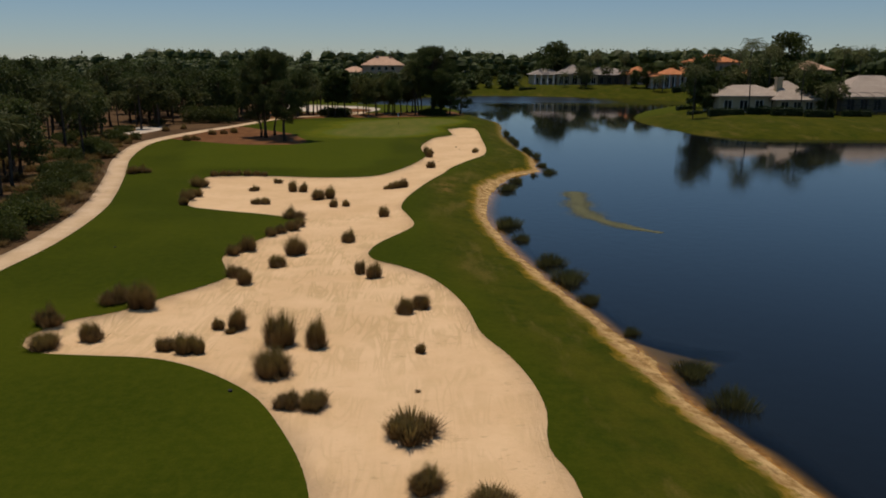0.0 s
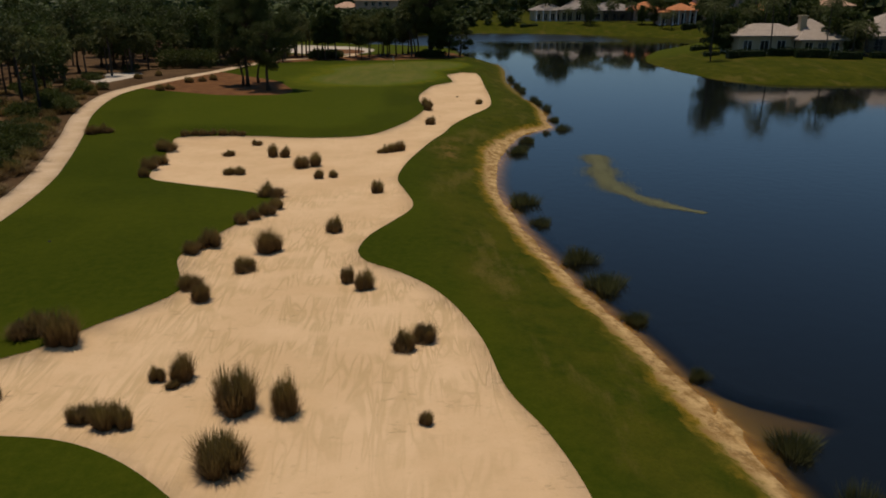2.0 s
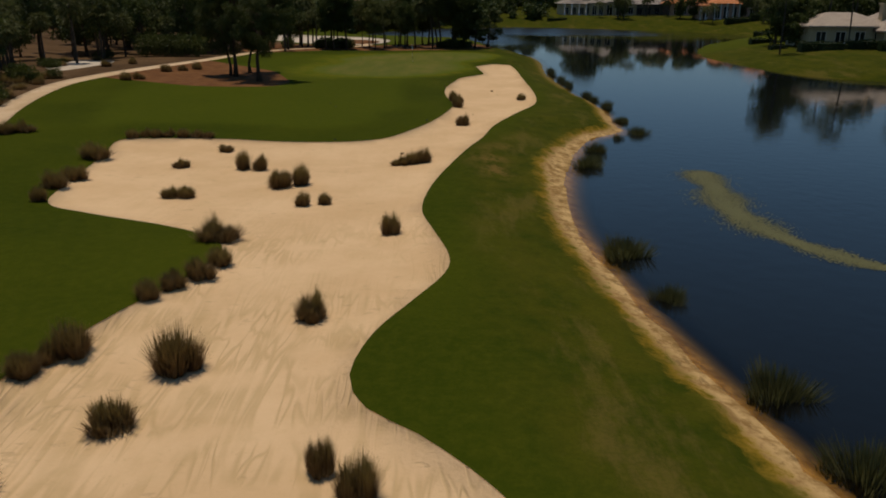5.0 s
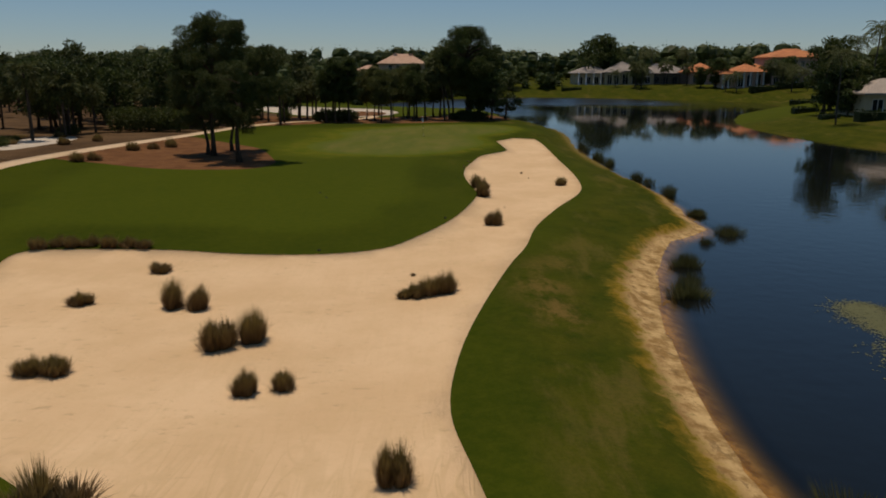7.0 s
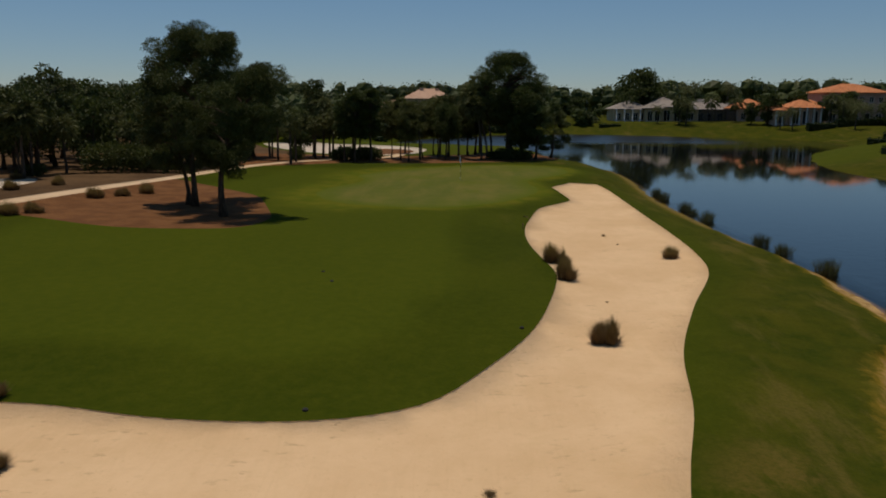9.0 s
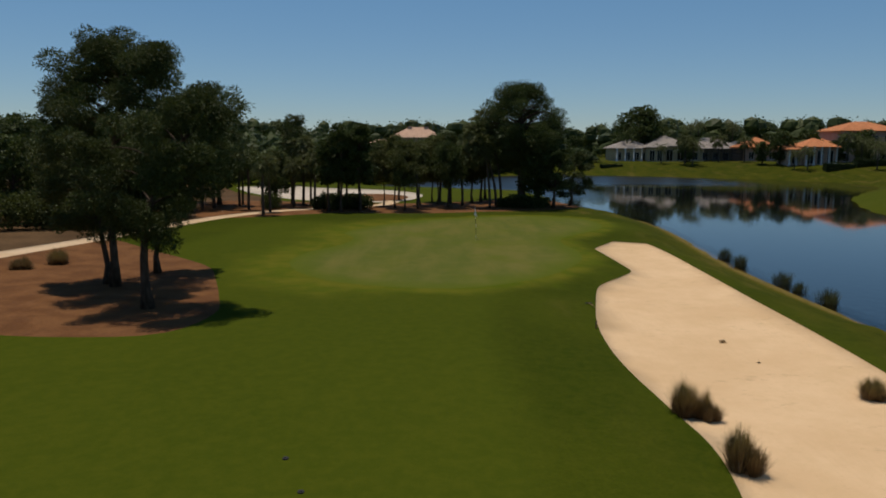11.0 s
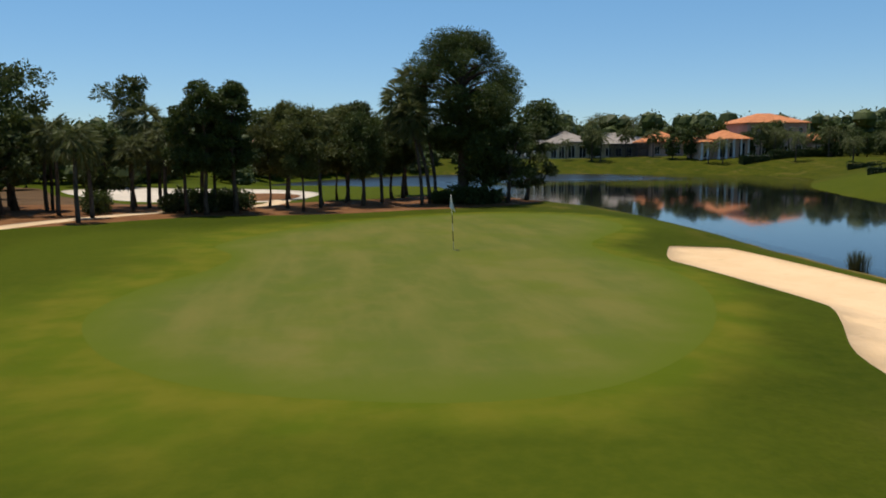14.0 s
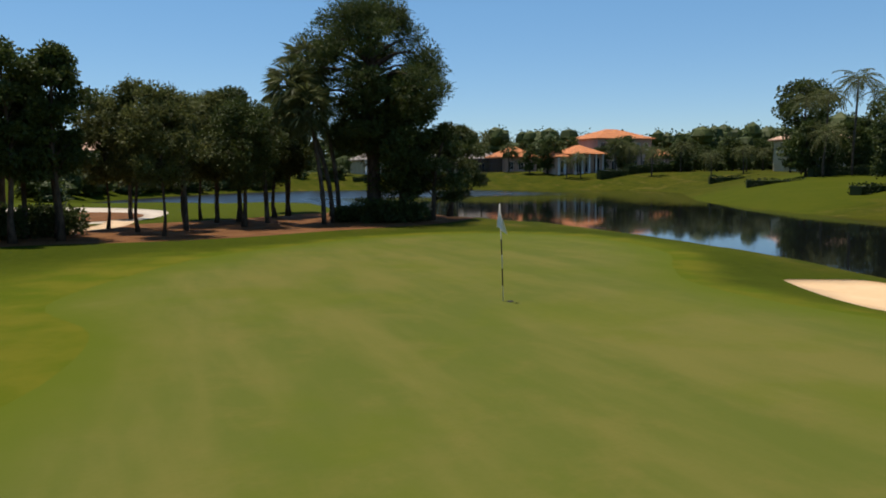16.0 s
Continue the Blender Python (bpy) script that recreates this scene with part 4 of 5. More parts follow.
def algae_mat():
    """Small floating pads that gather into an irregular drift."""
    rng = np.random.default_rng(11)
    spine = smooth_line([(16.5, -57.2), (16.2, -60.3), (15.6, -63.5), (15.5, -66.5), (16.1, -69.2), (17.3, -71.5), (19.0, -73.2)], 0.3, False)
    shape = Shape()
    for i, (x, y) in enumerate(spine):
        f = i / len(spine)
        wide = (0.45 + 0.95 * math.sin(math.pi * min(1, 0.25 + 0.75 * f)) ** 1.2) * 0.66 * (1 + 0.4 * math.sin(i * 0.45))
        for _ in range(int(520 * (1.1 - 0.5 * f))):
            r = rng.uniform(0.018, 0.045)
            cx, cy = x + rng.normal() * wide * 0.5, y + rng.normal() * wide * 0.5
            t = np.arange(5) / 5 * math.tau + rng.uniform(0, 6)
            rr = r * rng.uniform(0.7, 1.3, 5)
            ring = np.stack([cx + rr * np.cos(t), cy + rr * np.sin(t), np.full(5, WATER_LEVEL + rng.uniform(0.003, 0.015))], 1)
            shape.put(ring, [tuple(range(5))])
    n = Nodes("floating_algae")
    material = n.done(n.mix(n.island(), (0.080, 0.085, 0.026), (0.135, 0.130, 0.040)), 0.7)
    return tagged(new("algae", shape.mesh("algae", material)), "yellow green algae drift floating on the lake", "algae", kind="stuff")


algae_mat()

# ---- the pine island ----
pine_label = "tall slash pine with broad domed crown in pine straw"
dome_pine = grow("pine_tree", pine_label, "island pines", 21, PINE, height=11.3, trunk=0.2, bare=7.2, spread=3.8, clumps=31, leaves=76000, length=0.16, width=0.021, flat=0.72, wide_at=0.34, top=1.7, lean=0.9, lump=(0.17, 0.26), bow=2.5)
dome_pine.matrix_basis = pose(-17.6, -17.6, ground_at(-17.6, -17.6) - 0.03)
front_pine = grow("pine_tree", "slash pine with a broad dark crown and drooping boughs", "island pines", 22, PINE, height=8.7, trunk=0.2, bare=2.9, spread=3.2, clumps=28, leaves=66000, length=0.17, width=0.021, flat=0.66, wide_at=0.5, top=0.9, lean=2.7, lump=(0.18, 0.28), bow=3.2)
front_pine.matrix_basis = pose(-14.2, -22.6, ground_at(-14.2, -22.6) - 0.03, 0, 0, 10)
side_pine = grow("pine_tree", "leaning slash pine with sparse layered crown", "island pines", 23, PINE, height=7.6, trunk=0.15, bare=3.2, spread=2.2, clumps=17, leaves=30000, length=0.17, width=0.021, flat=0.6, wide_at=0.6, lean=1.8, lump=(0.2, 0.3))
side_pine.matrix_basis = pose(-17.0, -13.9, ground_at(-17.0, -13.9) - 0.03, 0, 0, 35)
back_pine = grow("pine_tree", "slash pine with a dense rounded crown in pine straw", "island pines", 24, PINE, height=7.8, trunk=0.15, bare=2.6, spread=2.6, clumps=26, leaves=36000, length=0.17, width=0.021, flat=0.75, wide_at=0.5, top=1.2, lean=1.0, lump=(0.2, 0.3))
back_pine.matrix_basis = pose(-18.3, -16.9, ground_at(-18.3, -16.9) - 0.03, 0, 0, 170)

# ---- the trees behind the green ----
slender = [grow("slender_pine", "young pine with a full rounded crown in pine straw", "trees behind the green", 30 + i, (OLIVE, PINE, OLIVE, BROAD)[i], height=h, trunk=t, bare=b, spread=r, clumps=26, leaves=15000, length=0.19, width=0.036, flat=0.9, wide_at=0.42, top=0.9, lump=(0.26, 0.4)) for i, (h, b, r, t) in enumerate(((7.2, 2.6, 1.75, 0.09), (7.7, 2.9, 1.6, 0.15), (7.0, 2.5, 1.7, 0.08), (6.6, 2.3, 1.9, 0.13)))]
ROW = [(-7.2, 25.8), (-1.5, 31.2), (-4.7, 29.2), (1.0, 33.6), (-6.1, 22.8), (2.0, 34.4), (-3.5, 33.5), (-1.8, 27.2), (-2.9, 30.6), (2.7, 37.8), (-8.6, 28.6)]
for i, (x, y) in enumerate(ROW):
    m = pose(x, y, ground_at(x, y) - 0.02, 0, 0, i * 63)
    if i < 4:
        slender[i].matrix_basis = m
    else:
        copy_thing(slender[(0, 1, 2, 3, 2, 1, 0, 3, 0, 1, 2)[i]], m)
dark = [grow("oak_tree", "dark leafy oak in a tight stand behind the green", "dark stand of trees", 40 + i, BROAD, height=h, trunk=0.14, bare=2.6, spread=1.75, clumps=22, leaves=8000, length=0.2, width=0.06, flat=0.85, wide_at=0.55, top=1.0, lump=(0.2, 0.32)) for i, h in enumerate((8.4, 7.0))]
for i, (x, y) in enumerate([(-10.6, 23.6), (-13.4, 21.8), (-12.2, 21.5), (-12.0, 24.0), (-10.4, 22.0)]):
    m = pose(x, y, ground_at(x, y) - 0.02, 0, 0, i * 97)
    if i < 2:
        dark[i].matrix_basis = m
    else:
        copy_thing(dark[i % 2], m)
giant = grow("ficus_tree", "huge dark broad crowned tree at the lake shore", "shore trees", 50, BROAD, height=12.85, trunk=0.5, bare=4.0, spread=5.45, clumps=84, leaves=84000, length=0.26, width=0.025, flat=0.62, wide_at=0.5, top=0.9, lump=(0.13, 0.21))
giant.matrix_basis = pose(6.0, 28.6, ground_at(6.0, 28.6) - 0.05, 0, 0, 40)
second = grow("ficus_tree", "dark broad crowned tree at the lake shore", "shore trees", 51, BROAD, height=8.6, trunk=0.3, bare=1.4, spread=2.6, clumps=20, leaves=15000, length=0.22, width=0.07, flat=0.85, wide_at=0.5)
second.matrix_basis = pose(7.4, 27.6, ground_at(7.4, 27.6) - 0.05)
low_pine = grow("pine_tree", "low leaning pine with drooping boughs over the water", "shore trees", 52, PINE, height=5.6, trunk=0.17, bare=1.0, spread=2.4, clumps=14, leaves=6500, length=0.28, width=0.04, flat=0.5, wide_at=0.4, lean=0.9, lump=(0.2, 0.3))
low_pine.matrix_basis = pose(9.2, 27.4, ground_at(9.2, 27.4) - 0.03, 0, 0, -10)
copy_thing(low_pine, pose(11.4, 29.8, ground_at(11.4, 29.8) - 0.03, 0, 0, 25))
for i, (x, y, h, lean) in enumerate([(3.3, 28.0, 7.6, -2.2), (3.9, 28.8, 9.0, -1.7), (2.6, 27.2, 6.4, -0.8)]):
    palm("tall cabbage palm with curved trunk beside the ficus", "shore palms", x, y, h, True, 60 + i, lean, 34, 1.15, facing=0.0)
for i, (x, y, r, h) in enumerate([(5.4, 27.4, 1.2, 1.3), (6.6, 26.8, 1.3, 1.4), (7.8, 26.9, 1.1, 1.1), (4.2, 28.3, 0.9, 0.9), (-14.6, 24, 1.0, 1.2), (-19.4, 23.5, 1.0, 1.6), (-11.4, 24.9, 1.2, 1.5), (-12.9, 23.4, 1.1, 1.4), (-10.4, 25.2, 1.0, 1.3), (-13.9, 25.0, 1.2, 1.6), (-12.0, 26.2, 1.1, 1.3)]):
    ob = tagged(new("shrub", shrub_mesh(70 + i, r, h, 1500, 0.22, 0.06, BROAD)), "dark leafy shrub under the trees", "shrub", "understorey shrubs")
    ob.matrix_basis = pose(x, y, ground_at(x, y) - 0.03)
for i, (x, y, h) in enumerate([(-18.7, 16.9, 5.4), (-18.9, 20.6, 5.0), (-19.8, 27, 5.6), (-16.4, 29, 4.6), (-15.2, 24.5, 5.8), (-17.6, 25.8, 5.0), (-21.4, 22.5, 6.0), (-23.2, 26, 5.2), (-13.6, 30.0, 5.0), (-7.4, 36.5, 4.8)]):
    palm("cabbage palm with a round crown of fan fronds", "path palms", x, y, h - 0.8, True, 100 + i, 0.15, 28, 0.92)
for i, (x, y, h) in enumerate([(-4.9, 26.0, 5.9), (-2.6, 32.6, 6.6), (-0.2, 29.4, 5.4)]):
    palm("cabbage palm among young pines behind the green", "palms behind the green", x, y, h, True, 120 + i, 0.3, 34, 0.95)
edge_oak = grow("oak_tree", "broad leafy oak rising at the wood's edge", "back oaks", 54, BROAD, height=9.6, trunk=0.2, bare=2.6, spread=2.8, clumps=22, leaves=9000, length=0.26, width=0.07, flat=0.8, wide_at=0.55, top=1.1)
edge_oak.matrix_basis = pose(-25.4, 26.5, ground_at(-25.4, 26.5) - 0.02)
copy_thing(edge_oak, pose(-29.8, 28.5, ground_at(-29.8, 28.5) - 0.02, 0, 0, 130))
tall_back = grow("pine_tree", "tall pine rising behind the cabbage palms", "back pines", 53, PINE, height=9.4, trunk=0.18, bare=3.5, spread=2.0, clumps=14, leaves=5200, length=0.34, width=0.05, flat=0.85)
tall_back.matrix_basis = pose(-18.6, 30.5, ground_at(-18.6, 30.5) - 0.02)

# ---- the western woods ----
woods_kinds = [grow("woodland_tree", "dark green woodland tree in a dense wood", "western woods", 200 + i, (PINE, BROAD, BROAD, PINE)[i], height=h, trunk=0.16, bare=b, spread=s, clumps=14, leaves=3200, length=0.32, width=0.085, flat=f, wide_at=w) for i, (h, b, s, f, w) in enumerate([(8.4, 2.8, 2.2, 0.8, 0.6), (6.6, 1.2, 2.5, 0.85, 0.45), (7.6, 1.6, 2.8, 0.8, 0.5), (9.4, 3.2, 2.0, 0.85, 0.6)])]
woods_palm = [palm("cabbage palm with a round crown at the wood's edge", "woodland palms", -33 - i, -40, (4.6, 5.6)[i], True, 140 + i, 0.1, 30, 1.0, True) for i in range(2)]
rng = random.Random(5)
taken, spots = [], []
for _ in range(14000):
    y = rng.uniform(-112, 92)
    edge_x = np.interp(y, TRACK[:, 1], TRACK[:, 0]) if y < 30 else np.interp(y, (30, 60, 95), (-24, -36, -58))
    shy = 7.5 if y < -44 else 4.0
    off = rng.uniform(shy, 62) if rng.random() < 0.5 else rng.uniform(shy, 22)
    x = edge_x - off
    need = 2.2 + 0.05 * off
    if -36 < x < -28 and -22 < y < 2 and off < 9:
        continue
    if all((x - a) ** 2 + (y - b) ** 2 > need**2 for a, b in taken):
        taken.append((x, y))
        spots.append((x, y, off))
    if len(spots) > 320:
        break
spots += [(-27.2, 9.5, 14), (-28.6, 12.4, 14), (-25.9, 14.6, 14), (-29.8, 8.4, 14), (-26.6, 18.4, 14), (-31.8, 11, 14), (-29.4, 16.2, 14), (-37, -1, 14), (-36.4, -5, 14), (-24.8, 22.5, 14)]
first = dict.fromkeys(range(6), True)
for x, y, off in spots:
    kind = rng.choice((4, 5, 4, 1, 5)) if off < 13 else rng.choice((0, 1, 2, 3, 2, 0, 4))
    source = (woods_kinds + woods_palm)[kind]
    m = pose(x, y, ground_at(x, y) - 0.03, 0, 0, rng.uniform(0, 360))
    if first[kind]:
        first[kind], source.matrix_basis = False, m
    else:
        made = copy_thing(source, m)
        s = rng.uniform(0.78, 1.15)
        made.scale = (s, s, s)
bush = [shrub_mesh(300 + i, 1.5, (1.3, 2.1, 2.6)[i], 1500, 0.26, 0.07, SHRUB) for i in range(3)]
SHRUBS = [(-33.2, 1.6), (-31.2, 2.4), (-29.2, 3.0), (-27.4, 3.4), (-30.5, 5.2), (-33, 5.4)]
for i, (x, y) in enumerate(SHRUBS):
    ob = tagged(new("shrub", bush[2]), "large rounded light green shrub beside the woods", "shrub", "woodland shrubs")
    ob.matrix_basis = pose(x, y, ground_at(x, y) - 0.05, 0, 0, i * 51)
for i in range(420):
    y = rng.uniform(-112, 4)
    x = np.interp(y, TRACK[:, 1], TRACK[:, 0]) - rng.uniform(1.7, 4.5 if i % 2 else 12)
    if -36 < x and -24 < y:
        continue
    if rng.random() < 0.24:
        ob = tagged(new("shrub", bush[i % 2]), "low olive shrub on dry ground beside the wood", "shrub", "woodland shrubs")
        ob.matrix_basis = pose(x, y, ground_at(x, y) - 0.05, 0, 0, i * 51)
        k = rng.uniform(0.4, 0.9)
        ob.scale = (k, k, k)
    else:
        grass_clump(x, y, rng.uniform(1.3, 2.6), rng.uniform(0.5, 1.0), 120 + i, "tawny grass clump on the dry woodland floor", "woodland grass clumps", True)


# ---- distant woods ----
def core():
    """A rough rounded mass for the shaded inside of a far crown."""
    ring = [(math.cos(a) * r, math.sin(a) * r, z) for z, r in ((-0.75, 0.62), (-0.1, 1.0), (0.6, 0.75)) for a in np.arange(6) / 6 * math.tau]
    verts = np.array(ring + [(0, 0, -1), (0, 0, 1)])
    faces = [(k * 6 + i, k * 6 + (i + 1) % 6, (k + 1) * 6 + (i + 1) % 6, (k + 1) * 6 + i) for k in range(2) for i in range(6)]
    return verts, faces + [(18, (i + 1) % 6, i) for i in range(6)] + [(19, 12 + i, 12 + (i + 1) % 6) for i in range(6)]


CORE, CORE_FACES = core()


def far_woods(name, spots, label, seed, leaves=150, leaf=0.75):
    rng = np.random.default_rng(seed)
    shape, rows = Shape(), []
    xy = np.array([s[:2] for s in spots])
    z = heights(xy)[0]
    for (x, y, h, r), g in zip(spots, z):
        shape.tube([(x, y, g - 0.1), (x, y, g + h * 0.6)], (0.16, 0.08), 4, False)
        for k in range(3):
            c = np.array((x, y, g)) + (rng.normal() * r * 0.35, rng.normal() * r * 0.35, h * (0.26 + 0.25 * k))
            wide = r * (0.95 - 0.15 * k)
            shape.put(c + CORE * (0.8 * wide, 0.8 * wide, 0.2 * h) * (1 + rng.uniform(-0.18, 0.18, (len(CORE), 1))), CORE_FACES)
            rows.append(clump_leaves(rng, c, (wide, wide, h * 0.25), leaves // 3, leaf, leaf * 0.36))
    shape.quads(np.concatenate(rows))
    return tagged(new(name, shape.mesh(name, BROAD)), label, "trees", kind="stuff")


def scatter(count, seed, area, near=None):
    rng = random.Random(seed)
    out = []
    while len(out) < count:
        x0, x1, y0, y1, h0, h1 = rng.choice(area)
        x, y = rng.uniform(x0, x1), rng.uniform(y0, y1)
        h = rng.uniform(h0, h1)
        out.append((x, y, h, h * rng.uniform(0.32, 0.5)))
    xy = np.array([s[:2] for s in out])
    ok = signed(LAKE, xy) > 9
    return [s for s, k in zip(out, ok) if k]


far_woods("western_far_woods", scatter(900, 8, [(-170, -82, -120, 130, 7, 10), (-330, -150, -100, 260, 7.5, 10.5), (-110, -62, 92, 170, 6.5, 9)]), "dense dark woods running to the horizon", 81)
far_woods("northern_woods", scatter(560, 9, [(-120, 0, 205, 300, 10, 13.5), (0, 120, 182, 300, 10, 14), (-70, -25, 155, 190, 5, 8), (110, 210, 150, 280, 10, 14.5), (-30, 30, 160, 182, 2.6, 4.0)]), "dark woods behind the lakeside houses", 82, 170)
far_woods("eastern_woods", scatter(420, 10, [(122, 200, 20, 150, 8.5, 13), (125, 260, -60, 60, 8, 11), (200, 330, 100, 260, 10, 14)]), "dark trees behind the eastern lakeside houses", 83, 170)
far_woods("bank_trees", scatter(190, 12, [(-62, -26, 64, 96, 5, 8.5), (-40, -26, 80, 120, 6, 9), (-30, 0, 122, 150, 2.5, 4.0), (-20, 6, 126, 150, 3, 4.8), (5, 40, 142, 154, 3, 4.8)]), "dark trees on the bank behind the waste sand", 84, 200, 0.55)


shore_line = smooth_line([(-14.5, 84), (-14.6, 92), (-11.5, 102), (-2.5, 117.5), (6, 127), (14, 134), (20, 137.5)], 2.1, False)
edge_rng = random.Random(31)
edge_spots = []
for x, y in shore_line:
    for _ in range(2):
        h = edge_rng.uniform(2.6, 4.6)
        edge_spots.append((x - edge_rng.uniform(0.5, 5.0), y + edge_rng.uniform(0.8, 5.0), h, h * edge_rng.uniform(0.4, 0.6)))
far_woods("shore_thicket", edge_spots, "dark thicket along the far water's edge", 85, 200, 0.45)


def canopy():
    """The tops of woods that go on to the horizon."""
    rng = np.random.default_rng(14)
    radii = np.geomspace(310, 3000, 46)
    turns = np.arange(300) / 300 * math.tau
    pts = []
    for k, r in enumerate(radii):
        top = 8.6 + rng.uniform(-1.5, 1.6, 300) + 1.6 * np.sin(turns * 23 + k) * np.sin(turns * 7 + 2 * k)
        if k == 0:
            top[:] = -0.5
        pts.append(np.stack([r * np.cos(turns), 60 + r * np.sin(turns), top], 1))
    faces = [(k * 300 + i, (k + 1) * 300 + i, (k + 1) * 300 + (i + 1) % 300, k * 300 + (i + 1) % 300) for k in range(45) for i in range(300)]
    n = Nodes("distant_canopy")
    material = n.done(n.mix(n.ramp(n.noise(0.09, 5, 0.7), 0.35, 0.65), (0.016, 0.026, 0.009), (0.040, 0.055, 0.018)), 0.9, Specular_IOR_Level=0.05)
    return tagged(new("backdrop", Shape().put(np.concatenate(pts), faces).mesh("backdrop", material)), "dark distant tree canopy to the horizon", "woods", kind="structure")


canopy()

# ---- lakeside houses ----
CREAM = wall_material("cream_stucco", (0.46, 0.37, 0.23), (0.54, 0.45, 0.30))
PINK = wall_material("peach_stucco", (0.52, 0.34, 0.25), (0.60, 0.42, 0.32))
SALMON = wall_material("salmon_stucco", (0.44, 0.29, 0.23), (0.52, 0.37, 0.30))
GREY_ROOF = roof_material("grey_roof_tiles", (0.30, 0.26, 0.22), (0.38, 0.33, 0.28), (0.20, 0.17, 0.15))
TAN_ROOF = roof_material("tan_roof_tiles", (0.40, 0.33, 0.26), (0.48, 0.40, 0.32), (0.28, 0.22, 0.18))
RED_ROOF = roof_material("orange_clay_tiles", (0.56, 0.20, 0.070), (0.66, 0.27, 0.11), (0.36, 0.12, 0.05))
PEACH_ROOF = roof_material("peach_clay_tiles", (0.58, 0.36, 0.24), (0.68, 0.45, 0.31), (0.42, 0.25, 0.16))
TRIM = plain_material("white_trim", (0.75, 0.72, 0.66))
DARK_FRAME = plain_material("bronze_screen_frame", (0.035, 0.030, 0.028), 0.5)
n = Nodes("window_glass")
GLASS = n.done((0.015, 0.018, 0.020), 0.06, Specular_IOR_Level=0.6)
n = Nodes("insect_screen")
n.done((0.03, 0.03, 0.03), 0.9)
sheer = n.add("ShaderNodeMixShader", Fac=0.5)
n.tree.links.new(n.add("ShaderNodeBsdfTransparent").outputs[0], sheer.inputs[1])
n.tree.links.new(n.bsdf.outputs[0], sheer.inputs[2])
n.tree.links.new(sheer.outputs[0], n.tree.nodes["Material Output"].inputs["Surface"])
SCREEN = n.mat


def front_wall(width, height, holes, thick=0.3):
    """A wall along x from -width/2, its outer face at y = 0, with openings (x0, z0, x1, z1) right through."""
    xs = sorted({-width / 2, width / 2, *[v for h in holes for v in (h[0], h[2])]})
    zs = sorted({-0.6, height, *[v for h in holes for v in (h[1], h[3])]})
    shape = Shape()
    for x0, x1 in zip(xs, xs[1:]):
        for z0, z1 in zip(zs, zs[1:]):
            if not any(h[0] <= (x0 + x1) / 2 <= h[2] and h[1] <= (z0 + z1) / 2 <= h[3] for h in holes):
                shape.box(x0, 0, z0, x1, thick, z1)
    return shape


def hip_roof(width, depth, eave, rise, over, name="roof"):
    """Hipped roof over a block whose front face lies at y = 0; tiles run by its own coordinates."""
    w, y0, y1 = width / 2 + over, -over, depth + over
    half = (y1 - y0) / 2
    ridge = max(0.3, w - half)
    mid = (y0 + y1) / 2
    top = eave + rise
    e = [(-w, y0, eave), (w, y0, eave), (w, y1, eave), (-w, y1, eave)]
    low = [(x, y, z - 0.22) for x, y, z in e]
    r = [(-ridge, mid, top), (ridge, mid, top)]
    faces = [(e[0], e[1], r[1], r[0]), (e[1], e[2], r[1]), (e[2], e[3], r[0], r[1]), (e[3], e[0], r[0])]
    faces += [(low[i], low[(i + 1) % 4], e[(i + 1) % 4], e[i]) for i in range(4)] + [tuple(low[::-1])]
    mesh = bpy.data.meshes.new(name)
    verts = [v for f in faces for v in f]
    count, polys = 0, []
    for f in faces:
        polys.append(tuple(range(count, count + len(f))))
        count += len(f)
    mesh.from_pydata(verts, [], polys)
    uv = mesh.uv_layers.new(name="UVMap")
    for p in mesh.polygons:
        side = abs(p.normal.x) > abs(p.normal.y)
        for i in p.loop_indices:
            x, y, z = mesh.vertices[mesh.loops[i].vertex_index].co
            uv.data[i].uv = ((y if side else x), (abs(x) if side else abs(y - mid)))
    return mesh


def window(house, x, z, w, h, y=0.0):
    frame = Shape()
    for a, b, c, d in ((-w / 2, 0, w / 2, 0.09), (-w / 2, h - 0.09, w / 2, h), (-w / 2, 0, -w / 2 + 0.09, h), (w / 2 - 0.09, 0, w / 2, h), (-0.04, 0.09, 0.04, h - 0.09)):
        frame.box(x + a, y + 0.08, z + b, x + c, y + 0.2, z + d)
    ob = part("window", frame, TRIM, house)
    part("pane", Shape().box(x - w / 2 + 0.05, y + 0.12, z + 0.05, x + w / 2 - 0.05, y + 0.16, z + h - 0.05), GLASS, ob)
    return ob


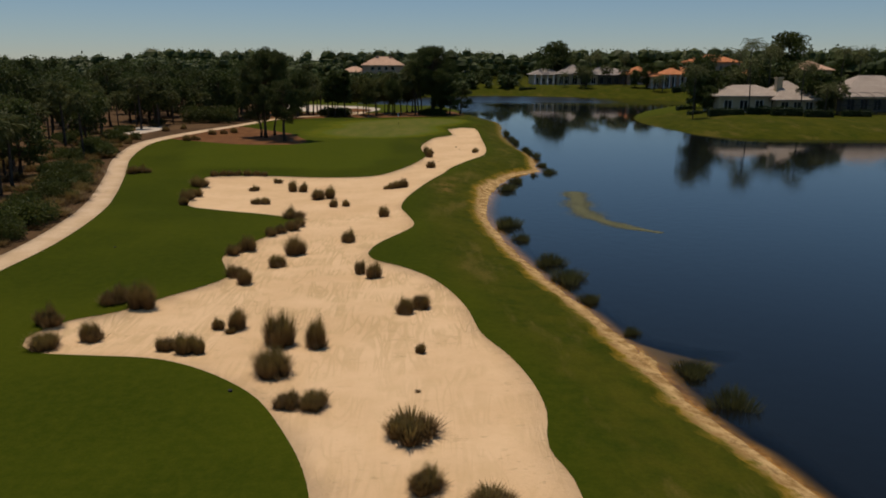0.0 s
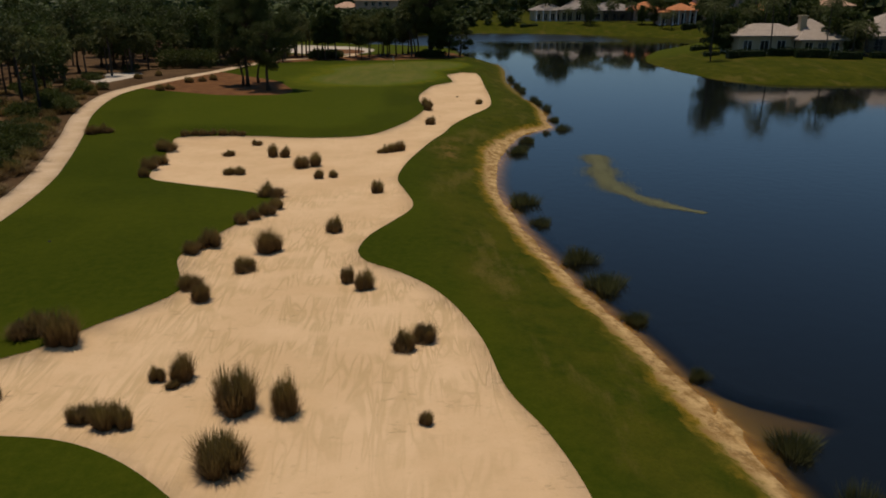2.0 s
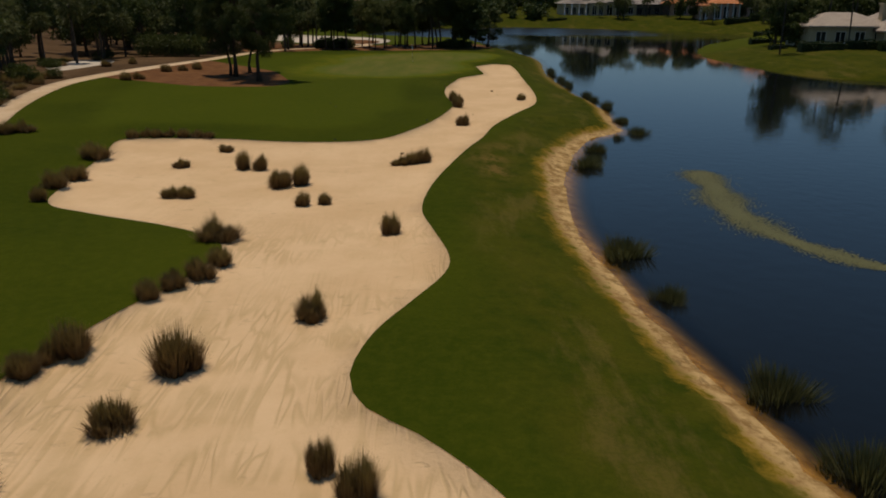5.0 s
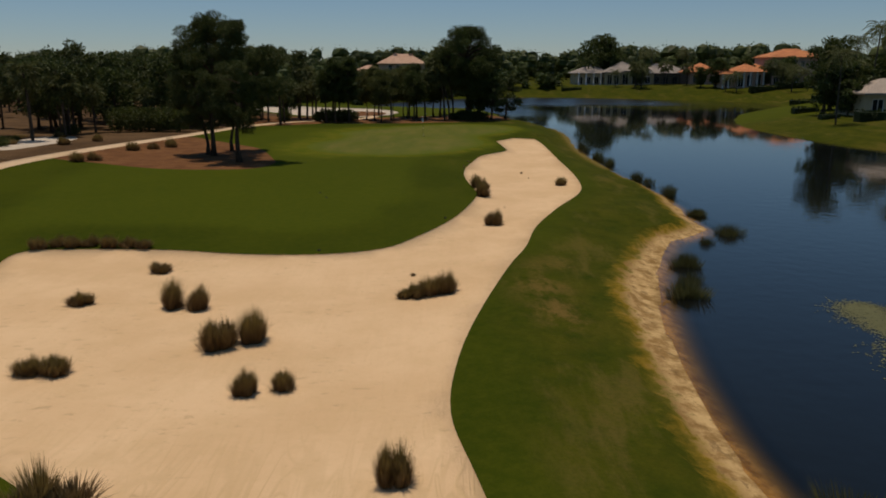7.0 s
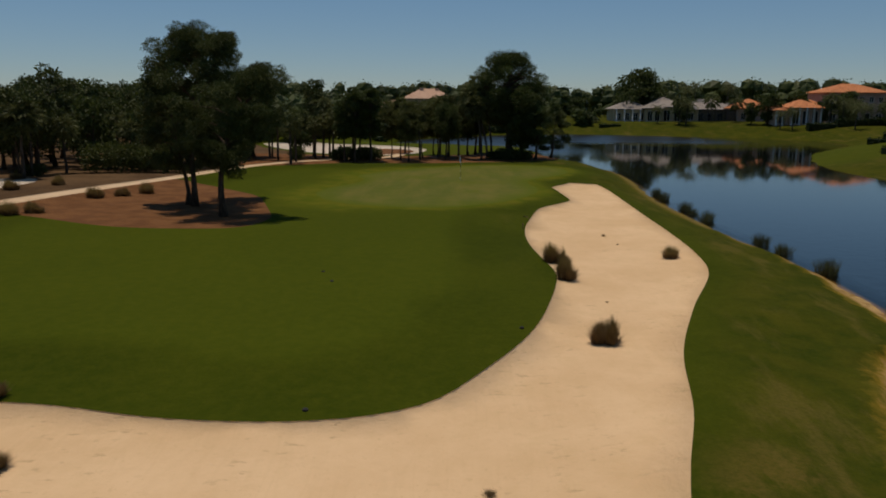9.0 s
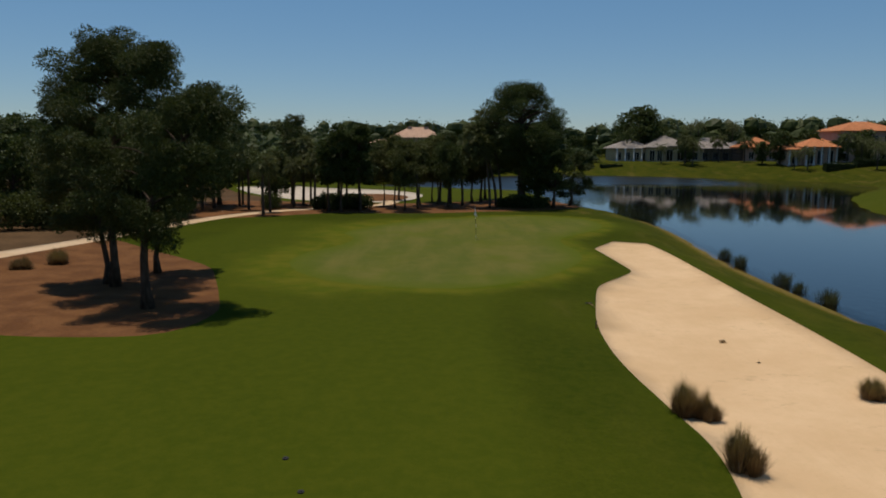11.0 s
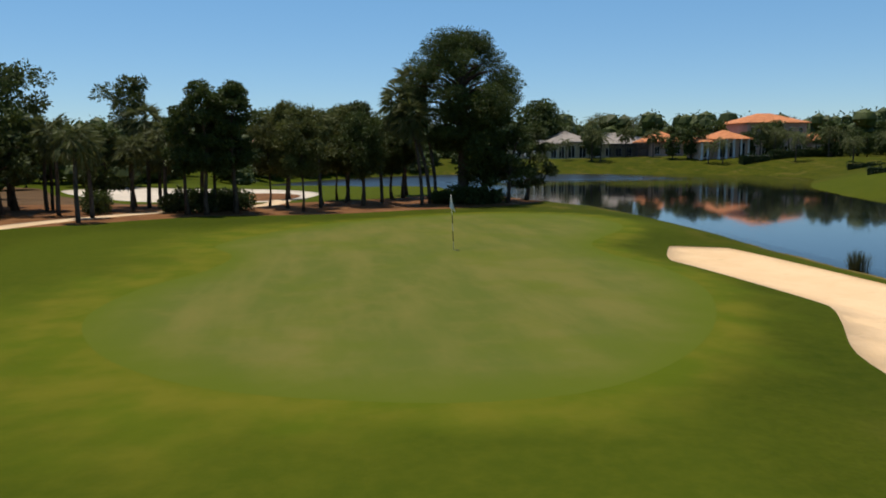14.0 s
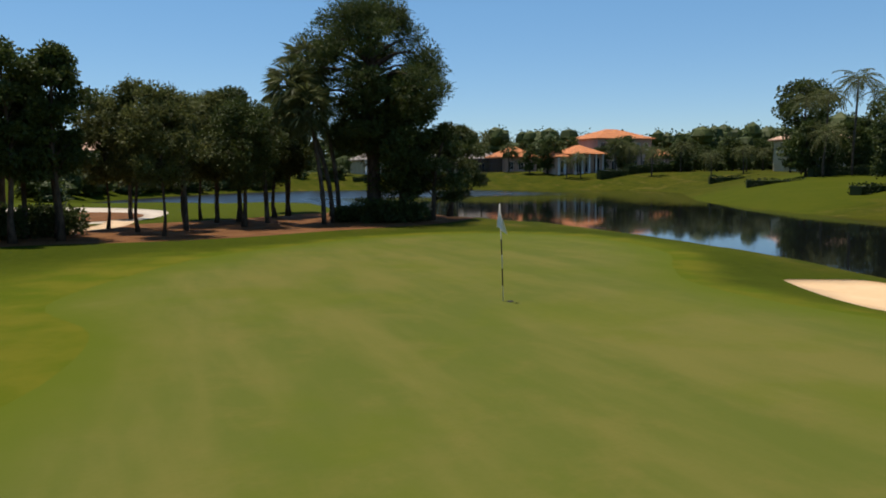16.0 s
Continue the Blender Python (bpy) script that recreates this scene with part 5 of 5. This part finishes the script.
def house(label, x, y, turn, blocks, wall, roof, base=None, group="lakeside houses", chimneys=()):
    """blocks: (centre x, front y, width, depth, wall height, roof rise, windows), windows (x, z, w, h) from the block's centre."""
    ob = thing("house", label, "house", group, x, y, base, turn)
    for cx, fy, w, d, h, rise, wins in blocks:
        holes = [(a - c / 2, b, a + c / 2, b + e) for a, b, c, e in wins]
        shape = front_wall(w, h, holes)
        shape.box(-w / 2, 0.3, -0.6, -w / 2 + 0.3, d, h).box(w / 2 - 0.3, 0.3, -0.6, w / 2, d, h).box(-w / 2 + 0.3, d - 0.3, -0.6, w / 2 - 0.3, d, h)
        shape.v = [v + (cx, fy, 0) for v in shape.v]
        part("wall", shape, wall, ob)
        top = part("roof", hip_roof(w, d, h, rise, 0.75), roof, ob)
        top.data.materials.append(roof)
        top.location = (cx, fy, 0)
        for a, b, c, e in wins:
            window(ob, cx + a, b, c, e, fy)
    for cx, cy, z0, z1 in chimneys:
        c = Shape().box(cx - 0.55, cy - 0.55, z0, cx + 0.55, cy + 0.55, z1).box(cx - 0.7, cy - 0.7, z1, cx + 0.7, cy + 0.7, z1 + 0.25)
        part("chimney", c, wall, ob)
    return ob


def columns(ob, xs, y, height, r=0.22):
    for x in xs:
        c = Shape().tube([(x, y, -0.4), (x, y, 0.25), (x, y, 0.3), (x, y, height - 0.3), (x, y, height)], (r * 1.5, r * 1.5, r, r * 0.92, r * 1.4), 12)
        part("column", c, TRIM, ob, "white round column", True)


def screen_cage(label, x, y, turn, width, depth, height):
    """A pool enclosure of thin bars with insect screen."""
    ob = thing("pool_cage", label, "screen enclosure", "pool cages", x, y, None, turn)
    nx, ny = max(3, int(width / 2.2)), max(2, int(depth / 2.2))
    xs, ys = np.linspace(-width / 2, width / 2, nx + 1), np.linspace(0, depth, ny + 1)
    for a in xs:
        part("post", Shape().box(a - 0.06, -0.06, -0.4, a + 0.06, 0.06, height), DARK_FRAME, ob)
        part("rafter", Shape().tube([(a, 0, height), (a, depth * 0.5, height + 1.0), (a, depth, height + 1.0)], (0.06, 0.06, 0.06), 4), DARK_FRAME, ob)
    for z in (0.9, height * 0.62, height):
        part("rail", Shape().box(-width / 2, -0.05, z - 0.05, width / 2, 0.05, z + 0.05), DARK_FRAME, ob)
    part("screen", Shape().box(-width / 2, -0.01, -0.3, width / 2, 0.01, height), SCREEN, ob)
    return ob


def bays(width, count, z, w, h):
    return [((i + 0.5) / count * width - width / 2, z, w, h) for i in range(count)]


cream_house = house("cream stucco house with grey hipped tile roof", 55.5, 161, 0, [(-5.0, 1.5, 10.5, 10, 3.6, 2.5, bays(10, 4, 0.2, 1.5, 2.3)), (5.0, 0, 9.5, 12, 4.3, 2.9, bays(9, 3, 0.1, 1.9, 3.2)), (0.8, -1.6, 4.6, 4, 3.9, 1.6, bays(4.2, 2, 0.1, 1.5, 3.0))], CREAM, GREY_ROOF)
columns(cream_house, (-9.5, -7.2, -4.8, -2.6), 0.4, 3.5)
house("low cream house with grey tile roof behind a pool cage", 72.5, 159, 0, [(0, 0, 15, 12, 3.4, 3.0, bays(14, 5, 0.2, 1.6, 2.2)), (8, 3, 8, 9, 3.2, 2.2, bays(7, 2, 0.4, 1.5, 1.8))], CREAM, GREY_ROOF)
screen_cage("bronze framed pool screen enclosure before the grey roofed house", 75, 150.5, 0, 17, 6, 3.2)
house("salmon house with orange clay tile roof", 81.0, 149, 0, [(0, 0, 8.5, 9, 3.6, 2.6, bays(8, 3, 0.4, 1.4, 2.0))], SALMON, RED_ROOF)
pavilion = house("peach garden pavilion with orange clay tile roof", 85.2, 127, 0, [(0.9, 0.9, 7.4, 8, 4.2, 2.0, bays(7, 3, 0.1, 1.5, 3.3)), (-4.6, 1.9, 3.4, 6, 3.6, 1.3, bays(3, 1, 0.1, 1.6, 2.6))], PINK, RED_ROOF)
columns(pavilion, np.linspace(-2.6, 4.4, 5), 0.35, 4.15, 0.2)
columns(pavilion, (-6.1, -4.6), 1.4, 3.55, 0.18)
house("large two storey salmon villa with orange clay roof", 104.5, 140, 0, [(0, 0, 15.5, 12, 8.1, 2.4, bays(15, 6, 5.4, 1.2, 1.6) + bays(15, 5, 0.4, 1.5, 2.3)), (-9.9, 3, 4, 7, 4.8, 1.5, bays(3.6, 1, 0.5, 1.4, 2.2)), (10.9, -2, 6, 8, 3.8, 1.8, bays(5.4, 2, 0.4, 1.4, 2.2))], SALMON, RED_ROOF)
house("cream house with tan hipped roof and a chimney", 69.4, 20.5, 0, [(-3.2, 2.0, 12.4, 8, 3.2, 1.9, bays(12, 4, 0.2, 1.6, 2.2)), (4.6, 0, 7.6, 11, 2.6, 3.3, bays(7, 3, 0.2, 1.5, 2.0))], CREAM, TAN_ROOF, chimneys=[(2.2, 3.4, 3.4, 6.3)])
house("cream house with broad tan hipped roof behind palms", 94, 26, 0, [(0, 0, 17, 12, 3.0, 3.9, bays(16, 6, 0.2, 1.6, 2.2)), (-9.5, 3, 5, 8, 2.8, 1.9, bays(4, 2, 0.3, 1.3, 2.0))], CREAM, TAN_ROOF)
screen_cage("bronze framed pool screen enclosure before the tan roofed house", 88, 18.5, 0, 15, 6, 2.9)
house("house with peach clay tile roof among palms", 111, 87, 0, [(0, 0, 9, 9, 6.0, 2.4, bays(8, 3, 0.4, 1.5, 2.2))], CREAM, PEACH_ROOF)
house("two storey peach villa with clay roof and chimneys", -13.8, 200, 0, [(3.0, 0, 16.5, 11, 6.2, 3.4, bays(11, 4, 4.0, 1.4, 1.7) + bays(11, 4, 0.4, 1.5, 2.2)), (-9, 1.5, 11, 9, 3.4, 2.2, bays(10, 3, 0.3, 1.5, 2.2))], PINK, PEACH_ROOF, chimneys=[(0.5, 5, 7.5, 9.6), (6.0, 5, 7.5, 9.4)])


# ---- planting on the far shores ----
def hedge(x0, y0, x1, y1, wide, tall, seed):
    rng = np.random.default_rng(seed)
    a, b = np.array((x0, y0)), np.array((x1, y1))
    length = np.linalg.norm(b - a)
    along = (b - a) / length
    turn = math.degrees(math.atan2(along[1], along[0]))
    count = int(length * (tall * 2 + wide) * 24)
    u, s = rng.uniform(0, length, count), rng.uniform(-1, 1, count)
    face = rng.integers(0, 3, count)
    y = np.where(face == 0, s * wide / 2, np.where(face == 1, -wide / 2, wide / 2))
    z = np.where(face == 0, tall, rng.uniform(0.05, 1, count) * tall)
    lump = 0.10 * np.sin(u * 1.7 + seed) + 0.06 * np.sin(u * 4.1)
    at = np.stack([u, y * (1 + lump), z * (1 + lump)], 1) + rng.normal(scale=0.05, size=(count, 3))
    way = np.stack([rng.normal(size=count), np.sign(y) * (face > 0), 1.0 * (face == 0)], 1) + rng.normal(scale=0.6, size=(count, 3))
    shape = Shape().box(0.1, -wide * 0.42, -0.5, length - 0.1, wide * 0.42, tall * 0.93).quads(leaf_quads(rng, at, way, 0.26 * rng.uniform(0.6, 1.2, count), 0.10))
    ob = tagged(new("hedge", shape.mesh("hedge", HEDGE)), "dark clipped hedge along a lakeside lawn", "hedge", "lakeside hedges")
    ob.matrix_basis = pose(x0, y0, min(ground_at(x0, y0), ground_at(x1, y1)) - 0.05, 0, 0, turn)
    return ob


for i, row in enumerate([(82.5, 118.5, 88.9, 118.2, 2.2, 1.9), (89.0, 118.2, 96.0, 117.9, 2.2, 1.9), (96.1, 117.9, 105, 117.5, 2.2, 1.9), (54.6, 24.0, 57.4, 24.2, 1.3, 0.8), (56.0, 17.2, 62.6, 17.4, 1.6, 1.4), (63.6, 18.4, 69.5, 18.0, 1.4, 1.3), (66.6, 15.0, 72.0, 14.4, 1.6, 1.5), (71.4, 12.4, 76.4, 12.0, 1.4, 1.3), (57.0, 37.6, 61.0, 37.8, 1.5, 1.0), (79.5, 15.0, 84.5, 14.0, 1.4, 1.1), (73, 93, 78, 86, 1.6, 1.0), (76, 60, 90, 54, 2.0, 1.3), (68, 63, 77, 56, 1.6, 1.1), (90, 52, 104, 46, 1.6, 1.0), (38, 145, 44, 145.5, 1.2, 1.0), (84, 88, 96, 80, 1.8, 1.3)]):
    hedge(*row, 400 + i)
round_tree = grow("banyan_tree", "large dome shaped dark banyan tree behind the cream house", "far shore trees", 60, BROAD, height=14.6, trunk=0.7, bare=1.5, spread=8.6, clumps=30, leaves=9000, length=0.75, width=0.24, flat=0.75, wide_at=0.35, top=0.5)
round_tree.matrix_basis = pose(55, 172, ground_at(55, 172) - 0.05)
tall_tree = grow("oak_tree", "tall rounded oak standing above lakeside roofs", "far shore trees", 61, SHRUB, height=15.5, trunk=0.4, bare=5.0, spread=5.2, clumps=24, leaves=6500, length=0.55, width=0.18, flat=0.8, wide_at=0.6)
tall_tree.matrix_basis = pose(102, 85, ground_at(102, 85) - 0.05)
bank_tree = grow("oak_tree", "bushy dark oak beside the tan roofed house", "east bank oaks", 63, BROAD, height=10.4, trunk=0.26, bare=1.6, spread=3.2, clumps=22, leaves=7000, length=0.32, width=0.10, flat=0.85, wide_at=0.5)
bank_tree.matrix_basis = pose(58.0, 30.0, ground_at(58.0, 30.0) - 0.05)
copy_thing(bank_tree, pose(63.0, 38.0, ground_at(63, 38) - 0.05, 0, 0, 75))
copy_thing(bank_tree, pose(82.5, 33.0, ground_at(82.5, 33) - 0.05, 0, 0, 160)).scale = (0.8, 0.8, 0.8)
small_far = grow("garden_tree", "leafy garden tree beside a lakeside house", "far shore trees", 62, BROAD, height=6.2, trunk=0.16, bare=1.0, spread=2.6, clumps=12, leaves=2200, length=0.42, width=0.14, flat=0.85)
GARDEN = [(60.5, 146), (62.5, 150), (80, 150), (85, 154), (75, 134), (78.4, 132), (91.5, 131), (97, 130), (112, 124), (118, 120), (120, 112), (79.0, 28.0), (81.5, 24.0), (62.5, 33.0), (77.4, 22.5), (96, 82), (101, 84), (98, 60), (120, 60), (34, 158), (28, 160), (100, 114), (106, 114), (122, 96), (126, 88), (89, 140), (97, 130), (102, 106), (108, 108), (112, 100), (77, 61.6), (80, 60.6), (84, 60), (87.5, 60), (91, 60.4), (94.5, 61), (97, 64), (104, 20), (59.5, 26.0), (61.5, 29.5)]
for i, (x, y) in enumerate(GARDEN):
    m = pose(x, y, ground_at(x, y) - 0.04, 0, 0, i * 41)
    if i:
        s = 0.7 + 0.07 * (i * 5 % 9)
        copy_thing(small_far, m).scale = (s, s, s)
    else:
        small_far.matrix_basis = m
far_fan = palm("leafy cabbage palm in a lakeside garden", "garden palms", 60.5, 148, 4.6, True, 170, 0.1, 26, 1.3, True)
far_feather = palm("tall feather palm in a lakeside garden", "garden feather palms", 81, 66, 10.5, False, 171, 0.5, 22, 1.15, True)
low_feather = palm("feather palm in a lakeside garden", "garden feather palms", 80.5, 122, 4.6, False, 172, 0.3, 20, 1.0, True)
for i, (x, y) in enumerate([(78.6, 124.5), (89.8, 123), (92, 121), (95.5, 121.5), (73, 140), (93.5, 124), (98, 122), (101.5, 121), (106, 123), (109, 123), (68, 144), (98, 112), (90, 111), (62, 150), (89, 93), (94.5, 91), (99, 95), (79.5, 62), (76, 58), (91, 56), (78, 18), (97, 55), (80.5, 18.5), (54, 146), (110, 102), (58.8, 142), (60.0, 139.5)]):
    source = (low_feather, far_fan)[i % 3 == 1]
    m = pose(x, y, ground_at(x, y) - 0.04, 0, 0, i * 57)
    s = 0.85 + 0.06 * (i * 7 % 8)
    copy_thing(source, m).scale = (s, s, s)
for i, (x, y, s) in enumerate([(90, 70, 1.1), (52.8, 16, 0.86), (64.4, 19.5, 0.9), (73.6, 18.5, 0.86), (112, 76, 1.05), (118, 78, 0.95), (66, 160, 0.9), (70, 166, 1.0), (80, 168, 0.95), (79.5, 56.5, 1.18), (84, 55, 1.0)]):
    copy_thing(far_feather, pose(x, y, ground_at(x, y) - 0.04, 0, 0, i * 80 + 20)).scale = (s, s, s)


# ---- flag, cup and small course things ----
FLAG_POST = plain_material("white_lacquer", (0.72, 0.70, 0.62), 0.35)
FLAG_BAND = plain_material("black_lacquer", (0.03, 0.03, 0.03), 0.4)
CLOTH = plain_material("white_flag_cloth", (0.80, 0.80, 0.76), 0.85)
CUP = plain_material("dark_cup_liner", (0.02, 0.02, 0.02), 0.8)
PLASTIC = plain_material("black_plastic", (0.022, 0.021, 0.020), 0.85)
WOOD = bark_material("weathered_rake_wood", (0.16, 0.10, 0.05), (0.30, 0.21, 0.12))

flag = thing("flagstick", "golf flagstick with hanging white flag on the green", "flagstick", "", 0, 0)
part("pole", Shape().tube([(0, 0, -0.1), (-0.04, 0, 1.1), (-0.09, 0, 2.2)], (0.014, 0.012, 0.010), 8), FLAG_POST, flag, "white lacquered pole", True)
for z0, z1 in ((0.35, 0.75), (1.05, 1.4)):
    part("band", Shape().tube([(-0.037 * z0, 0, z0), (-0.037 * z1, 0, z1)], (0.0155, 0.0155), 8), FLAG_BAND, flag, "black band")
cloth = Shape()
u = np.linspace(0, 1, 9)
rows = []
for v in np.linspace(0, 1, 9):
    z = 2.19 - 0.50 * v - 0.18 * u
    x = -0.09 + (0.03 + 0.20 * v) * (u - 0.25) * 1.0
    yy = 0.035 * np.sin(u * 9 + 2 * v) * (0.2 + v)
    rows.append(np.stack([x, yy, z], 1))
grid = np.stack(rows).reshape(-1, 3)
front = [(r * 9 + c, r * 9 + c + 1, (r + 1) * 9 + c + 1, (r + 1) * 9 + c) for r in range(8) for c in range(8)]
cloth.put(grid, front).put(grid + (0, 0.006, 0), [f[::-1] for f in front])
part("flag", cloth, CLOTH, flag, "limp white cloth flag", True)
hole = thing("golf_hole", "round dark golf hole beside the flagstick", "golf hole", "", 0.12, -0.12)
t = np.arange(24) / 24 * math.tau
ring = np.stack([np.cos(t), np.sin(t), 0 * t], 1)
cup = Shape().put(np.concatenate([ring * 0.075 + (0, 0, 0.012), ring * 0.058 + (0, 0, 0.012), ring * 0.056 - (0, 0, 0.004)]), [(i, (i + 1) % 24, 24 + (i + 1) % 24, 24 + i) for i in range(24)] + [(24 + i, 24 + (i + 1) % 24, 48 + (i + 1) % 24, 48 + i) for i in range(24)])
part("rim", cup, CUP, hole)
part("liner", Shape().put(ring * 0.058 + (0, 0, 0.008), [tuple(range(24))]), CUP, hole)


def sprinkler(x, y):
    ob = thing("sprinkler_head", "round black sprinkler head set in mown grass", "sprinkler", "sprinklers", x, y)
    lid = Shape().tube([(0, 0, -0.05), (0, 0, 0.02), (0, 0, 0.03)], (0.07, 0.07, 0.06), 18)
    part("body", lid, PLASTIC, ob, smooth=False)
    part("cap", Shape().tube([(0, 0, 0.03), (0, 0, 0.045)], (0.035, 0.03), 14), PLASTIC, ob)


for x, y in ((-5.7, -37.2), (-3.8, -50.6), (-5.1, -38.7), (1.8, -44.4), (-3.2, -99.9), (-14.5, -79.5)):
    sprinkler(x, y)


def rake(x, y, turn, standing=False):
    ob = thing("bunker_rake", "wooden bunker rake beside the bunker sand", "rake", "bunker rakes", x, y, None, turn)
    tilt = Matrix.Rotation(radians(-78), 4, "Y") if standing else Matrix.Identity(4)
    lift = Matrix.Translation((0, 0, 0.05))
    for name, shape, material in (("handle", Shape().tube([(0, 0, 0), (0.5, 0, 0.01), (0.9, 0, 0)], (0.018, 0.017, 0.016), 8), WOOD), ("head", Shape().box(-0.03, -0.16, -0.015, 0.015, 0.16, 0.015), PLASTIC)):
        part(name, shape, material, ob).matrix_local = lift @ tilt
    for k in range(9):
        part("tooth", Shape().box(-0.03, -0.15 + k * 0.036, -0.06, -0.01, -0.142 + k * 0.036, -0.02), PLASTIC, ob).matrix_local = lift @ tilt


rake(3.98, -20.4, -84)
stake = thing("marker_stake", "short dark wooden marker stake at the bunker edge", "stake", "", 3.45, -24.7)
part("post", Shape().tube([(0, 0, -0.1), (0, 0, 0.22), (0.01, 0, 0.25)], (0.03, 0.03, 0.02), 8), WOOD, stake)
part("cap", Shape().tube([(0.01, 0, 0.25), (0.01, 0, 0.28)], (0.035, 0.02), 8), PLASTIC, stake)


def debris(x, y, s):
    shape = tuft_shape(int(abs(x * 10)), 0.42, 0.26, 260, 1.2)
    ob = tagged(new("dead_tuft", shape.mesh("dead_tuft", DRY)), "flat dead grass tuft on bunker sand", "dead grass", "dead tufts")
    ob.matrix_basis = pose(x, y, ground_at(x, y) - 0.075)
    ob.scale = (s, s, s)


for x, y, s in ((2.8, -99.7, 0.6), (0.42, -54.2, 0.7), (7.75, -26.0, 0.7), (-7.4, -57.9, 0.5), (8.0, -28.6, 0.4), (5.2, -40.5, 0.45)):
    debris(x, y, s)
